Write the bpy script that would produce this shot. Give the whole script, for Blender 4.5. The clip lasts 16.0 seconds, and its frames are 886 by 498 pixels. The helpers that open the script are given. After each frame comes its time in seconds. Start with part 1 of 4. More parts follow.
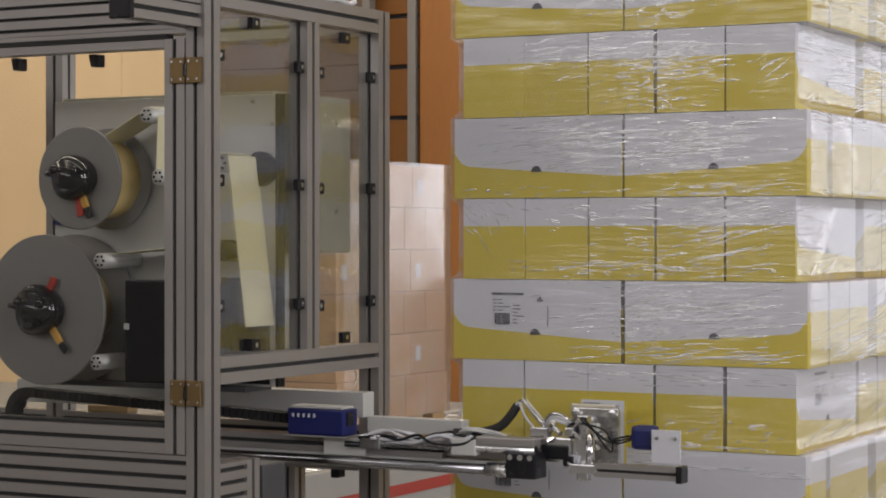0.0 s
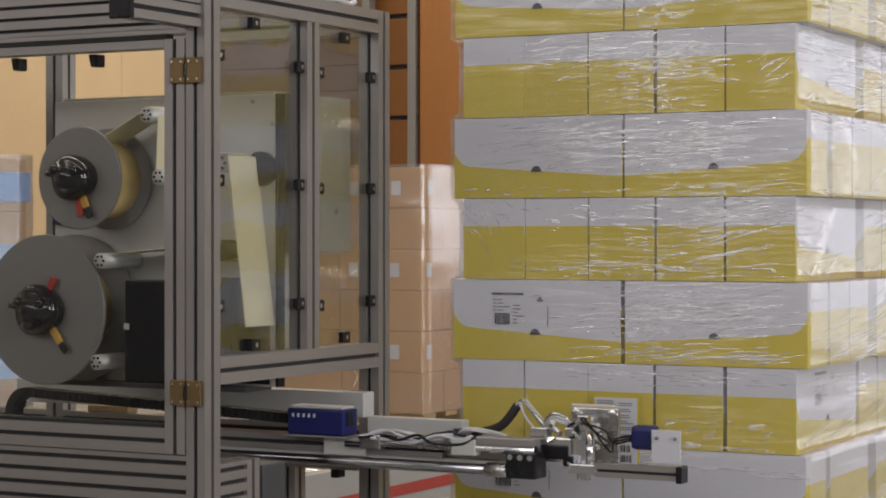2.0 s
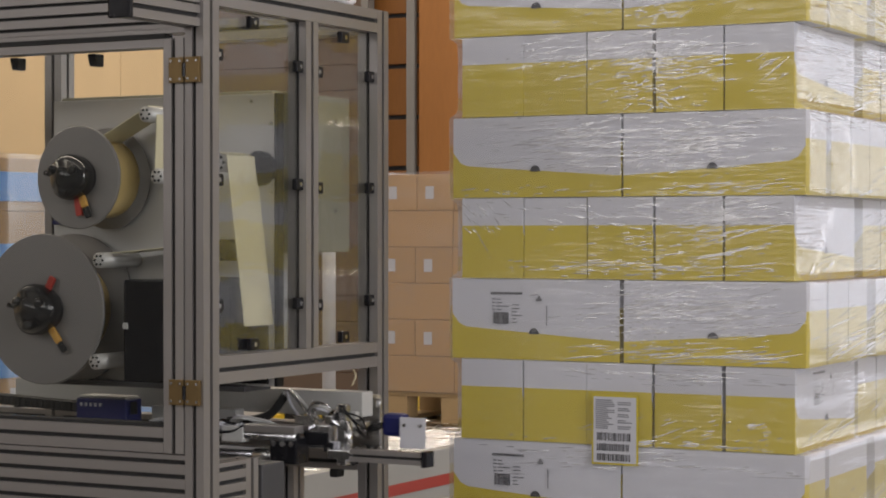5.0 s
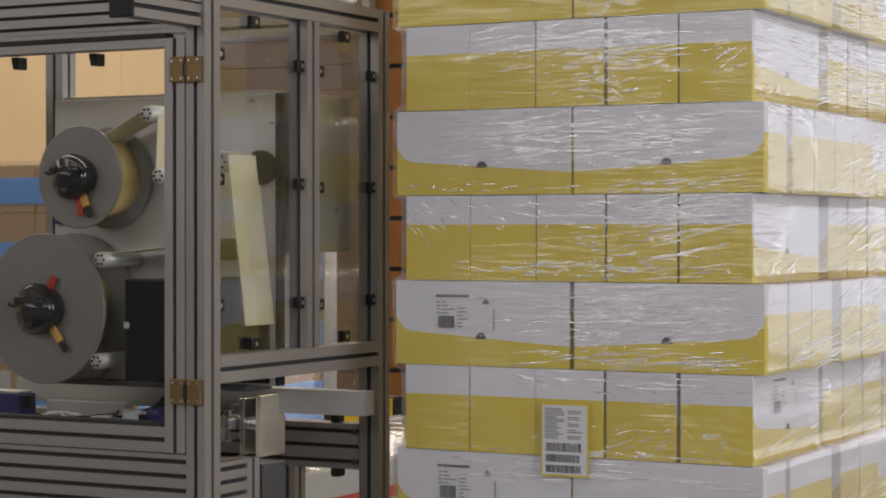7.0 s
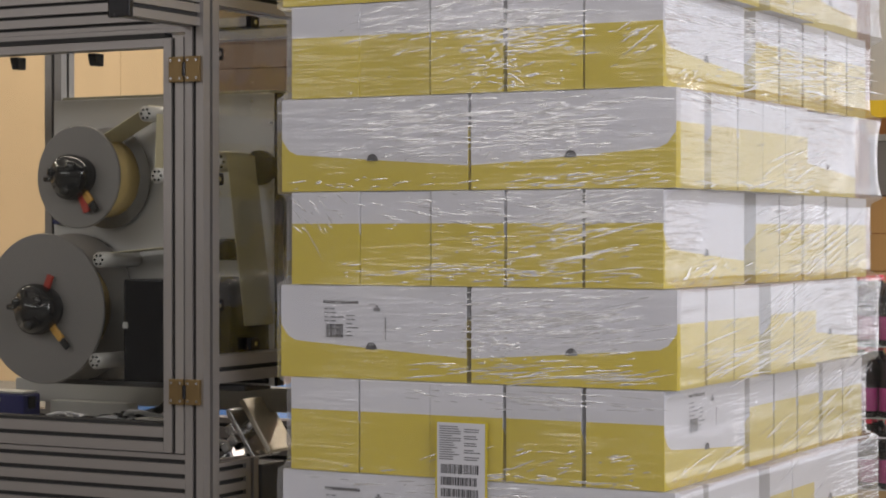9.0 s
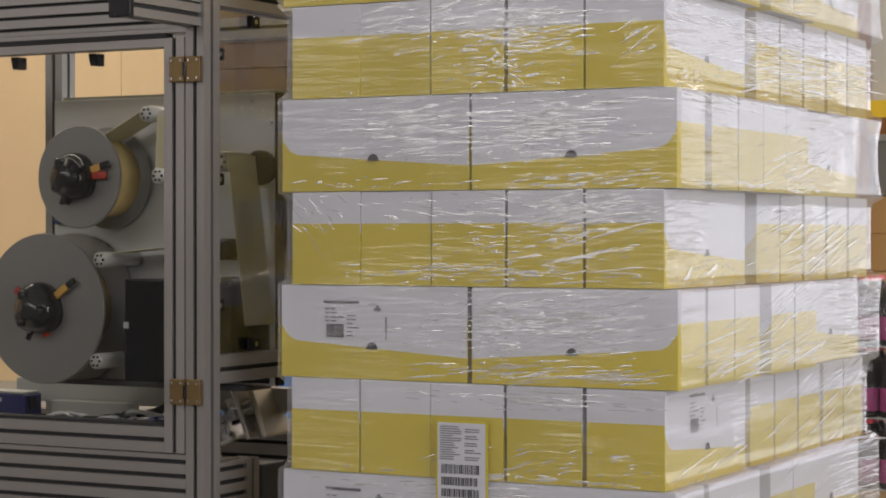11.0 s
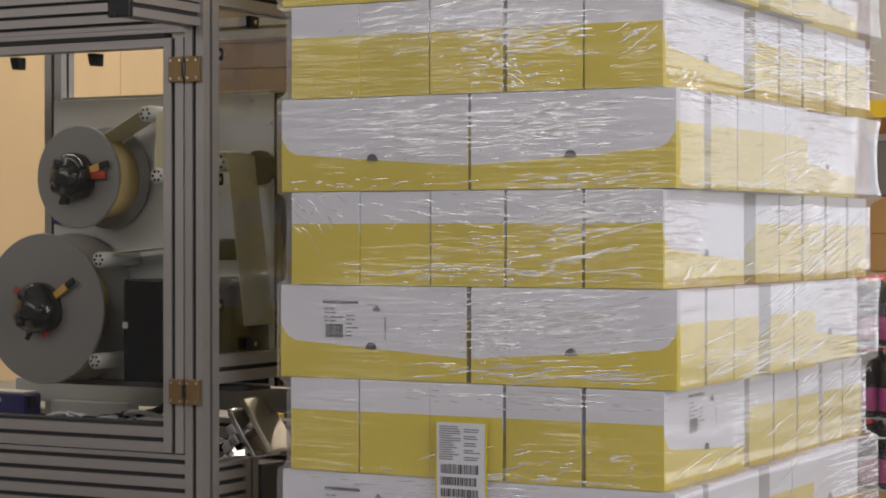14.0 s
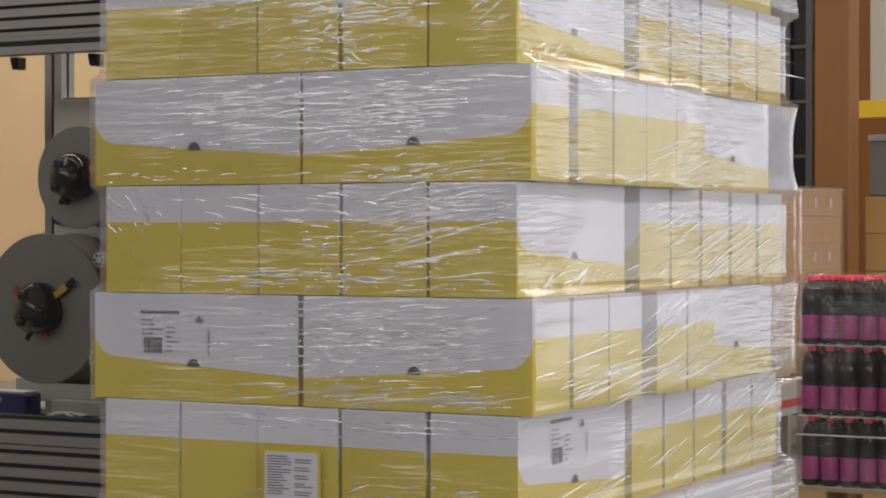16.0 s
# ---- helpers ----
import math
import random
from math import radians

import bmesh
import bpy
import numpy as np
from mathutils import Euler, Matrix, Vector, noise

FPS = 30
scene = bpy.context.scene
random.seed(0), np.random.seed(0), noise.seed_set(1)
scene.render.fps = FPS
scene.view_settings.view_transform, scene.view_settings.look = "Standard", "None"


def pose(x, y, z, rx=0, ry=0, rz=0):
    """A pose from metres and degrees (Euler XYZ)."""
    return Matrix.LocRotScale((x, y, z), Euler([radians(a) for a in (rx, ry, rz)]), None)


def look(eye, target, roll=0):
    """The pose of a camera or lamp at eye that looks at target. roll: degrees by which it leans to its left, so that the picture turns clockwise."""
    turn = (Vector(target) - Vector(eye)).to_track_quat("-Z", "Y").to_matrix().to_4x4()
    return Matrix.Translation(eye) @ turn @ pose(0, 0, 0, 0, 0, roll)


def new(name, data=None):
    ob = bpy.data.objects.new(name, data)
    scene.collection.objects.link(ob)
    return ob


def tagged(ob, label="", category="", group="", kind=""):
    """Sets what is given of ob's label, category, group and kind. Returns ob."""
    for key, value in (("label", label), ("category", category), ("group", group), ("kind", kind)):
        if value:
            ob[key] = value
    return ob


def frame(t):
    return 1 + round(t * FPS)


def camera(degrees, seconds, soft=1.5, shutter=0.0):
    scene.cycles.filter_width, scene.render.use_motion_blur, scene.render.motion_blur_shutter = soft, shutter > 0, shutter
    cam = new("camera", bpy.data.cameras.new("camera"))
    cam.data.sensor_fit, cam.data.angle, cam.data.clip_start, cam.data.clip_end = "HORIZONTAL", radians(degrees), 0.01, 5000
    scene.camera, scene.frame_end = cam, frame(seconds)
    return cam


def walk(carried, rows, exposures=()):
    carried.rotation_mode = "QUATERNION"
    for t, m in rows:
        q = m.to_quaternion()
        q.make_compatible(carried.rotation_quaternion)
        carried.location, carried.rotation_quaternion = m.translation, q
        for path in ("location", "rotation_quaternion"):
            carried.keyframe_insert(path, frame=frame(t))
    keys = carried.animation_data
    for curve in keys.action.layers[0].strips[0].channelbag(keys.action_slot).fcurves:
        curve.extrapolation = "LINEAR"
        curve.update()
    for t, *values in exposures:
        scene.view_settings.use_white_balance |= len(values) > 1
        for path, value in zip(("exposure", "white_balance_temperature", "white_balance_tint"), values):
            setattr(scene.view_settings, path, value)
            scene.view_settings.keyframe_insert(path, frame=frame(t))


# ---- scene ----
cam = camera(23.98, 16.0, soft=1.9, shutter=0.4)
EYE_Z = 1.40
YAW = 28.28


def view(dx=0.0, dy=0.0):
    """The tripod's pose, with a sway of a few hundredths of a degree."""
    return pose(0, 0, EYE_Z, 89.6 + dy, 0, YAW + dx)


walk(cam, [(0.0, view()), (2.6, view()), (3.4, view(-0.03, -0.01)), (4.2, view(-0.035, -0.015)), (6.3, view(-0.01, -0.02)),
           (7.0, view(0.0, -0.03)), (7.6, view(-0.02, -0.03)), (9.0, view(-0.03, -0.03)), (11.4, view(-0.01, -0.03)),
           (12.5, view(-0.035, -0.03)), (16.0, view(-0.03, -0.03))],
     exposures=[(0.0, -0.1, 6620, 15), (6.5, -0.1, 6620, 15), (8.5, 0.0, 6620, 15), (15.0, 0.0, 6620, 15), (16.0, -0.16, 6620, 15)])

# ---------------------------------------------------------------- light
scene.view_settings.exposure = 0.0
world = bpy.data.worlds.new("hall_world")
scene.world = world
world.use_nodes = True
world.node_tree.nodes["Background"].inputs[0].default_value = (0.75, 0.85, 1.0, 1)
world.node_tree.nodes["Background"].inputs[1].default_value = 0.35


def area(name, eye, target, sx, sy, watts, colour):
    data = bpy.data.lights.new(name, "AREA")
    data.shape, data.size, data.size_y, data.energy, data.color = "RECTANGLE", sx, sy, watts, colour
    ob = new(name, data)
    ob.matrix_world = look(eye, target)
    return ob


# unseen lights added: daylight from right, far end and behind, strips under the roof
area("right_fill", (4.95, 0.9, 2.9), (-2.0, 1.6, 1.5), 5.2, 3.0, 345, (0.96, 0.97, 1.0))
# three fills added so that the wrapping film mirrors something bright
area("far_fill", (0.95, 17.95, 2.2), (0.95, 10.0, 2.0), 1.7, 4.2, 66, (0.93, 0.96, 1.0))
area("east_fill", (3.5, 17.95, 2.2), (3.5, 10.0, 2.0), 2.6, 4.2, 26, (0.93, 0.96, 1.0))
area("side_fill", (4.95, 15.0, 2.2), (0.0, 15.0, 2.0), 4.6, 4.2, 115, (1.0, 0.98, 0.95))
# fill added behind the camera to raise glints on the front film
area("front_fill", (-4.0, -6.95, 5.2), (-4.0, 0.0, 4.2), 18.0, 2.2, 330, (1.0, 0.98, 0.95))
for by, watts in ((2.0, 120), (5.6, 300), (9.8, 380), (14.0, 580)):
    area("strip_light", (-5.5, by, 6.6), (-5.5, by, 0), 20.0, 0.4, watts, (1.0, 0.905, 0.75))


# ---------------------------------------------------------------- materials
def srgb(r, g, b):
    return tuple(((c / 255) / 12.92 if c / 255 <= 0.04045 else ((c / 255 + 0.055) / 1.055) ** 2.4) for c in (r, g, b)) + (1.0,)


def make(name, colour, rough=0.6, metal=0.0, vary=0.12, scale=6.0, bump=0.05, grain=120.0, spec=0.5, stretch=(1, 1, 1)):
    """A surface with stains at one scale and grain at another."""
    m = bpy.data.materials.new(name)
    m.use_nodes = True
    nt = m.node_tree
    n, l = nt.nodes, nt.links
    b = n["Principled BSDF"]
    b.inputs["Metallic"].default_value = metal
    b.inputs["Specular IOR Level"].default_value = spec
    co = n.new("ShaderNodeTexCoord")
    mp = n.new("ShaderNodeMapping")
    mp.inputs["Scale"].default_value = stretch
    l.new(co.outputs["Object"], mp.inputs["Vector"])
    big = n.new("ShaderNodeTexNoise")
    big.inputs["Scale"].default_value = scale
    big.inputs["Detail"].default_value = 5
    fine = n.new("ShaderNodeTexNoise")
    fine.inputs["Scale"].default_value = grain
    fine.inputs["Detail"].default_value = 3
    l.new(mp.outputs["Vector"], big.inputs["Vector"])
    l.new(mp.outputs["Vector"], fine.inputs["Vector"])
    mix = n.new("ShaderNodeMix")
    mix.data_type = "RGBA"
    mix.inputs["A"].default_value = tuple(c * (1 - vary) for c in colour[:3]) + (1,)
    mix.inputs["B"].default_value = tuple(min(1, c * (1 + vary)) for c in colour[:3]) + (1,)
    add = n.new("ShaderNodeMath")
    add.operation = "MULTIPLY_ADD"
    add.inputs[1].default_value = 0.35
    l.new(fine.outputs["Fac"], add.inputs[0])
    sub = n.new("ShaderNodeMath")
    sub.operation = "MULTIPLY"
    sub.inputs[1].default_value = 0.65
    l.new(big.outputs["Fac"], sub.inputs[0])
    l.new(sub.outputs[0], add.inputs[2])
    l.new(add.outputs[0], mix.inputs["Factor"])
    info = n.new("ShaderNodeObjectInfo")
    hsv = n.new("ShaderNodeHueSaturation")
    rnd = n.new("ShaderNodeMapRange")
    rnd.inputs["To Min"].default_value, rnd.inputs["To Max"].default_value = 0.95, 1.05
    l.new(info.outputs["Random"], rnd.inputs["Value"])
    l.new(rnd.outputs["Result"], hsv.inputs["Value"])
    l.new(mix.outputs["Result"], hsv.inputs["Color"])
    l.new(hsv.outputs["Color"], b.inputs["Base Color"])
    rr = n.new("ShaderNodeMapRange")
    rr.inputs["To Min"].default_value, rr.inputs["To Max"].default_value = max(0.02, rough - 0.1), min(1, rough + 0.1)
    l.new(big.outputs["Fac"], rr.inputs["Value"])
    l.new(rr.outputs["Result"], b.inputs["Roughness"])
    if bump:
        bp = n.new("ShaderNodeBump")
        bp.inputs["Strength"].default_value, bp.inputs["Distance"].default_value = bump, 0.004
        l.new(fine.outputs["Fac"], bp.inputs["Height"])
        l.new(bp.outputs["Normal"], b.inputs["Normal"])
    return m


def clear(name, tint, gloss, rough, streak=0.0, haze=0.0, stretch=(1, 1, 1), scale=20.0, folds=0.0):
    """Clear sheet: most of the light goes straight through, some is mirrored, a little is scattered."""
    m = bpy.data.materials.new(name)
    m.use_nodes = True
    nt = m.node_tree
    n, l = nt.nodes, nt.links
    n.remove(n["Principled BSDF"])
    out = n["Material Output"]
    tr = n.new("ShaderNodeBsdfTransparent")
    tr.inputs["Color"].default_value = tint
    gl = n.new("ShaderNodeBsdfGlossy")
    gl.inputs["Roughness"].default_value = rough
    fr = n.new("ShaderNodeFresnel")
    fr.inputs["IOR"].default_value = 1.5
    mul = n.new("ShaderNodeMath")
    mul.operation = "MULTIPLY"
    mul.use_clamp = True
    mul.inputs[1].default_value = gloss
    l.new(fr.outputs[0], mul.inputs[0])
    mx = n.new("ShaderNodeMixShader")
    l.new(mul.outputs[0], mx.inputs[0])
    l.new(tr.outputs[0], mx.inputs[1])
    l.new(gl.outputs[0], mx.inputs[2])
    last = mx
    if streak:
        co = n.new("ShaderNodeTexCoord")
        mp = n.new("ShaderNodeMapping")
        mp.inputs["Scale"].default_value = stretch
        mp.inputs["Rotation"].default_value = (0.14, 0.05, 0.0)
        l.new(co.outputs["Object"], mp.inputs["Vector"])
        def math_node(op, x, y):
            k = n.new("ShaderNodeMath")
            k.operation = op
            for i, v in enumerate((x, y)):
                if isinstance(v, (int, float)):
                    k.inputs[i].default_value = v
                elif v is not None:
                    l.new(v, k.inputs[i])
            return k.outputs[0]

        a = n.new("ShaderNodeTexNoise")
        a.inputs["Scale"].default_value, a.inputs["Detail"].default_value, a.inputs["Distortion"].default_value = scale, 2.5, 0.7
        l.new(mp.outputs["Vector"], a.inputs["Vector"])
        # long soft folds, gathered in patches
        patch = n.new("ShaderNodeTexNoise")
        patch.inputs["Scale"].default_value, patch.inputs["Detail"].default_value = 3.2, 2
        l.new(co.outputs["Object"], patch.inputs["Vector"])
        pr = n.new("ShaderNodeMapRange")
        pr.inputs["From Min"].default_value, pr.inputs["From Max"].default_value = 0.435, 0.59
        pr.inputs["To Min"].default_value = 0.05
        l.new(patch.outputs["Fac"], pr.inputs["Value"])
        tall = math_node("MULTIPLY", a.outputs["Fac"], pr.outputs["Result"])
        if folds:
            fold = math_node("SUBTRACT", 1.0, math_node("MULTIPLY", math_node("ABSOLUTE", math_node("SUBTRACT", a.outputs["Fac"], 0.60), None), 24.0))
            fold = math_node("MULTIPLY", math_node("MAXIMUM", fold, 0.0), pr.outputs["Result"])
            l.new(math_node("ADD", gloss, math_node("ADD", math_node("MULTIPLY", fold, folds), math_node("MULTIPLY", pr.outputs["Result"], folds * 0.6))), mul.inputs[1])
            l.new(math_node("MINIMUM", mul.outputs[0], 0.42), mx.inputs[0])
        bp = n.new("ShaderNodeBump")
        bp.inputs["Strength"].default_value, bp.inputs["Distance"].default_value = min(streak, 1.0), 0.0055
        l.new(tall, bp.inputs["Height"])
        l.new(bp.outputs["Normal"], gl.inputs["Normal"])
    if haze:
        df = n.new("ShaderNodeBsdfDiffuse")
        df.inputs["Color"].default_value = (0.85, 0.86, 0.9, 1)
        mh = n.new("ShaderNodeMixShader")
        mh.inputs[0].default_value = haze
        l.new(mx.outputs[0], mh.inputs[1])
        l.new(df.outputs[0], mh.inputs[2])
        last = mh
    l.new(last.outputs[0], out.inputs["Surface"])
    return m


ALU = make("anodised_aluminium", (0.30, 0.282, 0.270, 1), 0.34, 0.55, 0.06, 3, 0.03, 300, stretch=(1, 1, 1))
ALU_PLATE = make("brushed_plate", (0.52, 0.512, 0.495, 1), 0.45, 0.4, 0.10, 4, 0.05, 200)
STEEL = make("bright_steel", (0.62, 0.62, 0.62, 1), 0.25, 1.0, 0.10, 20, 0.05, 200)
CHROME = make("chromed_steel", (0.55, 0.55, 0.56, 1), 0.12, 1.0, 0.05, 20, 0.02, 200)
BLACK = make("black_plastic", (0.010, 0.010, 0.012, 1), 0.24, 0.0, 0.25, 20, 0.04, 300, spec=0.3)
HUBBLACK = make("glossy_black_hub", (0.009, 0.009, 0.010, 1), 0.13, 0.0, 0.2, 20, 0.0, spec=0.6)
RUBBER = make("black_rubber", (0.015, 0.015, 0.015, 1), 0.75, 0.0, 0.25, 20, 0.1, 300)
# near-black for slot bottoms: the shade in the grooves put into the colour
SLOT = make("slot_shade_black", (0.02, 0.02, 0.02, 1), 0.8, 0.0, 0.2, 20, 0.05, 200)
BRASS = make("bronze_hinge", (0.20, 0.135, 0.06, 1), 0.42, 0.8, 0.15, 30, 0.06, 200)
DISC = make("grey_reel_flange", (0.20, 0.19, 0.182, 1), 0.5, 0.2, 0.08, 8, 0.03, 200)
PAPER = make("label_web", (0.62, 0.57, 0.39, 1), 0.55, 0.0, 0.05, 10, 0.03, 200)
ROLL = make("label_roll_edge", (0.88, 0.68, 0.30, 1), 0.5, 0.0, 0.06, 10, 0.03, 200)
RED = make("red_plastic", (0.36, 0.035, 0.022, 1), 0.4)
AMBER = make("amber_plastic", (0.55, 0.30, 0.06, 1), 0.45)
BLUE = make("dark_blue_plastic", (0.005, 0.009, 0.09, 1), 0.4, 0.0, 0.15, 15, 0.04)
DARKSTEEL = make("dark_grey_steel", (0.08, 0.08, 0.085, 1), 0.5, 0.4)
PADMETAL = make("worn_pad_metal", (0.66, 0.61, 0.50, 1), 0.38, 0.6, 0.25, 25, 0.05, 150)
RODSTEEL = make("dark_rod_steel", (0.30, 0.30, 0.31, 1), 0.2, 1.0, 0.1, 20, 0.02, 200)
HOUSING = make("drab_housing_paint", (0.27, 0.26, 0.19, 1), 0.5)
GREY = make("light_grey_plastic", (0.45, 0.45, 0.43, 1), 0.5)
WHITE = make("white_card", (0.505, 0.510, 0.545, 1), 0.55, 0.0, 0.03, 5, 0.03, 200)
YELLOW = make("yellow_print", (0.48, 0.385, 0.030, 1), 0.5, 0.0, 0.05, 5, 0.03, 200)
KRAFT = make("brown_cardboard", (0.42, 0.245, 0.092, 1), 0.7, 0.0, 0.12, 5, 0.05, 150)
INK = make("black_ink", (0.03, 0.03, 0.035, 1), 0.6)
GREYINK = make("grey_ink", (0.15, 0.15, 0.16, 1), 0.6)
PINE = make("pale_pine_board", (0.74, 0.565, 0.36, 1), 0.55, 0.0, 0.24, 3.0, 0.05, 30, stretch=(1, 1, 0.18))
LARCH = make("orange_larch", (0.27, 0.11, 0.026, 1), 0.5, 0.0, 0.35, 2.5, 0.06, 30, stretch=(1, 1, 0.2))
CONCRETE = make("grey_concrete", (0.25, 0.25, 0.245, 1), 0.6, 0.0, 0.15, 1.0, 0.06, 40)
PALLETWOOD = make("pallet_wood", (0.38, 0.26, 0.13, 1), 0.75, 0.0, 0.2, 6, 0.1, 60)
# for unseen walls, dark so that panes and black parts mirror little
SHEETWALL = make("painted_wall", (0.30, 0.30, 0.29, 1), 0.7, 0.0, 0.08, 0.6, 0.04, 30)
BEAMGREY = make("grey_beam_paint", (0.32, 0.325, 0.315, 1), 0.5, 0.0, 0.15, 3)
CEILPAINT = make("pale_ceiling_paint", (0.5, 0.5, 0.49, 1), 0.7, 0.0, 0.08, 0.6, 0.04, 30)
PANE = clear("clear_polycarbonate", (0.93, 0.94, 0.93, 1), 0.18, 0.04, 0.03, 0.002, (1, 1, 1), 3.0)
# bump and gloss streaks imitate reflections on the panes besides scratches
PANE_SIDE = clear("streaked_polycarbonate", (0.93, 0.94, 0.93, 1), 0.25, 0.06, 0.5, 0.003, (3.0, 1.6, 9.0), 2.0, 0.7)
FILM_THIN = clear("thin_shrink_film", (0.97, 0.97, 0.98, 1), 0.9, 0.14, 1.0, 0.008, (3.0, 3.0, 12.0), 4.0, 2.5)
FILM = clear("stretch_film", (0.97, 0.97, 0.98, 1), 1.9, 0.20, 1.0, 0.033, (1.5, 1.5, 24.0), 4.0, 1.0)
# white scatter and raised gloss put glints on the film's folds
CREASE = clear("folded_film_glint", (0.97, 0.97, 0.98, 1), 21.0, 0.13, 0.0, 0.26)
FILM_HAZY = clear("hazy_stretch_film", (0.95, 0.95, 0.96, 1), 3.0, 0.24, 0.6, 0.07, (1.5, 1.5, 6.0), 2.0, 2.0)


# ---------------------------------------------------------------- building helpers
def thing(name, at, label, category, group=""):
    ob = new(name)
    ob.location = at
    ob.empty_display_size = 0.1
    return tagged(ob, label, category, group)


def part(name, bm, material, parent, label=""):
    """Link a bmesh as one mesh under a thing or a part; its points are in the parent's space."""
    me = bpy.data.meshes.new(name)
    bm.to_mesh(me)
    bm.free()
    for m in material if isinstance(material, (list, tuple)) else [material]:
        me.materials.append(m)
    ob = new(name, me)
    ob.parent = parent
    if label:
        tagged(ob, label)
    return ob


def same(name, me, parent, at=(0, 0, 0), turn=0.0):
    """Another object on a mesh that is already there."""
    ob = new(name, me)
    ob.parent = parent
    ob.matrix_basis = Matrix.Translation(at) @ Matrix.Rotation(turn, 4, "Z")
    return ob


def box(x0, x1, y0, y1, z0, z1, bevel=0.0, bm=None):
    bm = bm or bmesh.new()
    m = Matrix.Translation(((x0 + x1) / 2, (y0 + y1) / 2, (z0 + z1) / 2)) @ Matrix.Diagonal((abs(x1 - x0), abs(y1 - y0), abs(z1 - z0), 1))
    made = bmesh.ops.create_cube(bm, size=1, matrix=m)
    if bevel:
        edges = {e for v in made["verts"] for e in v.link_edges}
        bmesh.ops.bevel(bm, geom=list(edges), offset=bevel, segments=2, profile=0.6, affect="EDGES")
    return bm


def rod(a, b, r, seg=20, r2=None, bm=None):
    bm = bm or bmesh.new()
    a, b = Vector(a), Vector(b)
    m = Matrix.Translation((a + b) / 2) @ (b - a).to_track_quat("Z", "Y").to_matrix().to_4x4()
    bmesh.ops.create_cone(bm, cap_ends=True, segments=seg, radius1=r, radius2=r if r2 is None else r2, depth=(b - a).length, matrix=m)
    return bm


def smooth(ob):
    for p in ob.data.polygons:
        p.use_smooth = len(p.vertices) == 4
    return ob


def lathe(profile, centre, axis="Y", seg=40):
    """Turn (radius, along) pairs about an axis."""
    bm = bmesh.new()
    rings = []
    for r, h in profile:
        ring = []
        for i in range(seg):
            a = 2 * math.pi * i / seg
            p = {"Y": (r * math.cos(a), h, r * math.sin(a)), "Z": (r * math.cos(a), r * math.sin(a), h), "X": (h, r * math.cos(a), r * math.sin(a))}[axis]
            ring.append(bm.verts.new(Vector(centre) + Vector(p)))
        rings.append(ring)
    for r0, r1 in zip(rings, rings[1:]):
        for i in range(seg):
            bm.faces.new((r0[i], r0[(i + 1) % seg], r1[(i + 1) % seg], r1[i]))
    bm.faces.new(rings[0])
    bm.faces.new(rings[-1])
    bmesh.ops.recalc_face_normals(bm, faces=bm.faces)
    return bm


def tube(points, r, seg=10):
    """A bent hose or cable through the points."""
    pts = [Vector(p) for p in points]
    fine = []
    for i in range(len(pts) - 1):
        p0, p1, p2, p3 = pts[max(i - 1, 0)], pts[i], pts[i + 1], pts[min(i + 2, len(pts) - 1)]
        for k in range(5):
            t = k / 5
            fine.append(0.5 * ((2 * p1) + (p2 - p0) * t + (2 * p0 - 5 * p1 + 4 * p2 - p3) * t * t + (3 * p1 - p0 - 3 * p2 + p3) * t ** 3))
    fine.append(pts[-1])
    bm = bmesh.new()
    rings = []
    for i, p in enumerate(fine):
        d = (fine[min(i + 1, len(fine) - 1)] - fine[max(i - 1, 0)]).normalized()
        side = d.cross(Vector((0, 0, 1)) if abs(d.z) < 0.9 else Vector((1, 0, 0))).normalized()
        up = side.cross(d)
        rings.append([bm.verts.new(p + r * (math.cos(2 * math.pi * k / seg) * side + math.sin(2 * math.pi * k / seg) * up)) for k in range(seg)])
    for r0, r1 in zip(rings, rings[1:]):
        for k in range(seg):
            bm.faces.new((r0[k], r0[(k + 1) % seg], r1[(k + 1) % seg], r1[k]))
    bm.faces.new(rings[0])
    bm.faces.new(rings[-1])
    bmesh.ops.recalc_face_normals(bm, faces=bm.faces)
    return bm


def beam(name, parent, axis, a0, a1, c0, c1, d0, d1, n=1, m=1, slot=0.009, deep=0.007, label=""):
    """A slotted aluminium profile along an axis. c and d are its two other extents in the order x, y, z; n slots in the faces that
    span c, m slots in those that span d."""
    outline = []

    def side(p, q, inward, count):
        p, q, inward = Vector(p), Vector(q), Vector(inward)
        length = (q - p).length
        way = (q - p) / length
        outline.append((p, 0))
        for k in range(count):
            mid = length * (k + 0.5) / count
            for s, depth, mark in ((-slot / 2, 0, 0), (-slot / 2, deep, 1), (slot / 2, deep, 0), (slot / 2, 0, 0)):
                outline.append((p + way * (mid + s) + inward * depth, mark))

    side((c0, d0), (c1, d0), (0, 1), n)
    side((c1, d0), (c1, d1), (-1, 0), m)
    side((c1, d1), (c0, d1), (0, -1), n)
    side((c0, d1), (c0, d0), (1, 0), m)
    bm = bmesh.new()

    def place(a, p):
        return {"X": (a, p.x, p.y), "Y": (p.x, a, p.y), "Z": (p.x, p.y, a)}[axis]

    r0 = [bm.verts.new(place(a0, p)) for p, _ in outline]
    r1 = [bm.verts.new(place(a1, p)) for p, _ in outline]
    for i in range(len(outline)):
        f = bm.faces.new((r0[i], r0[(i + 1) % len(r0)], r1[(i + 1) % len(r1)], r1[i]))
        # slot bottoms take the painted shade colour
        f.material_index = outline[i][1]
    bm.faces.new(r0)
    bm.faces.new(r1)
    bmesh.ops.recalc_face_normals(bm, faces=bm.faces)
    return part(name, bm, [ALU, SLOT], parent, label)


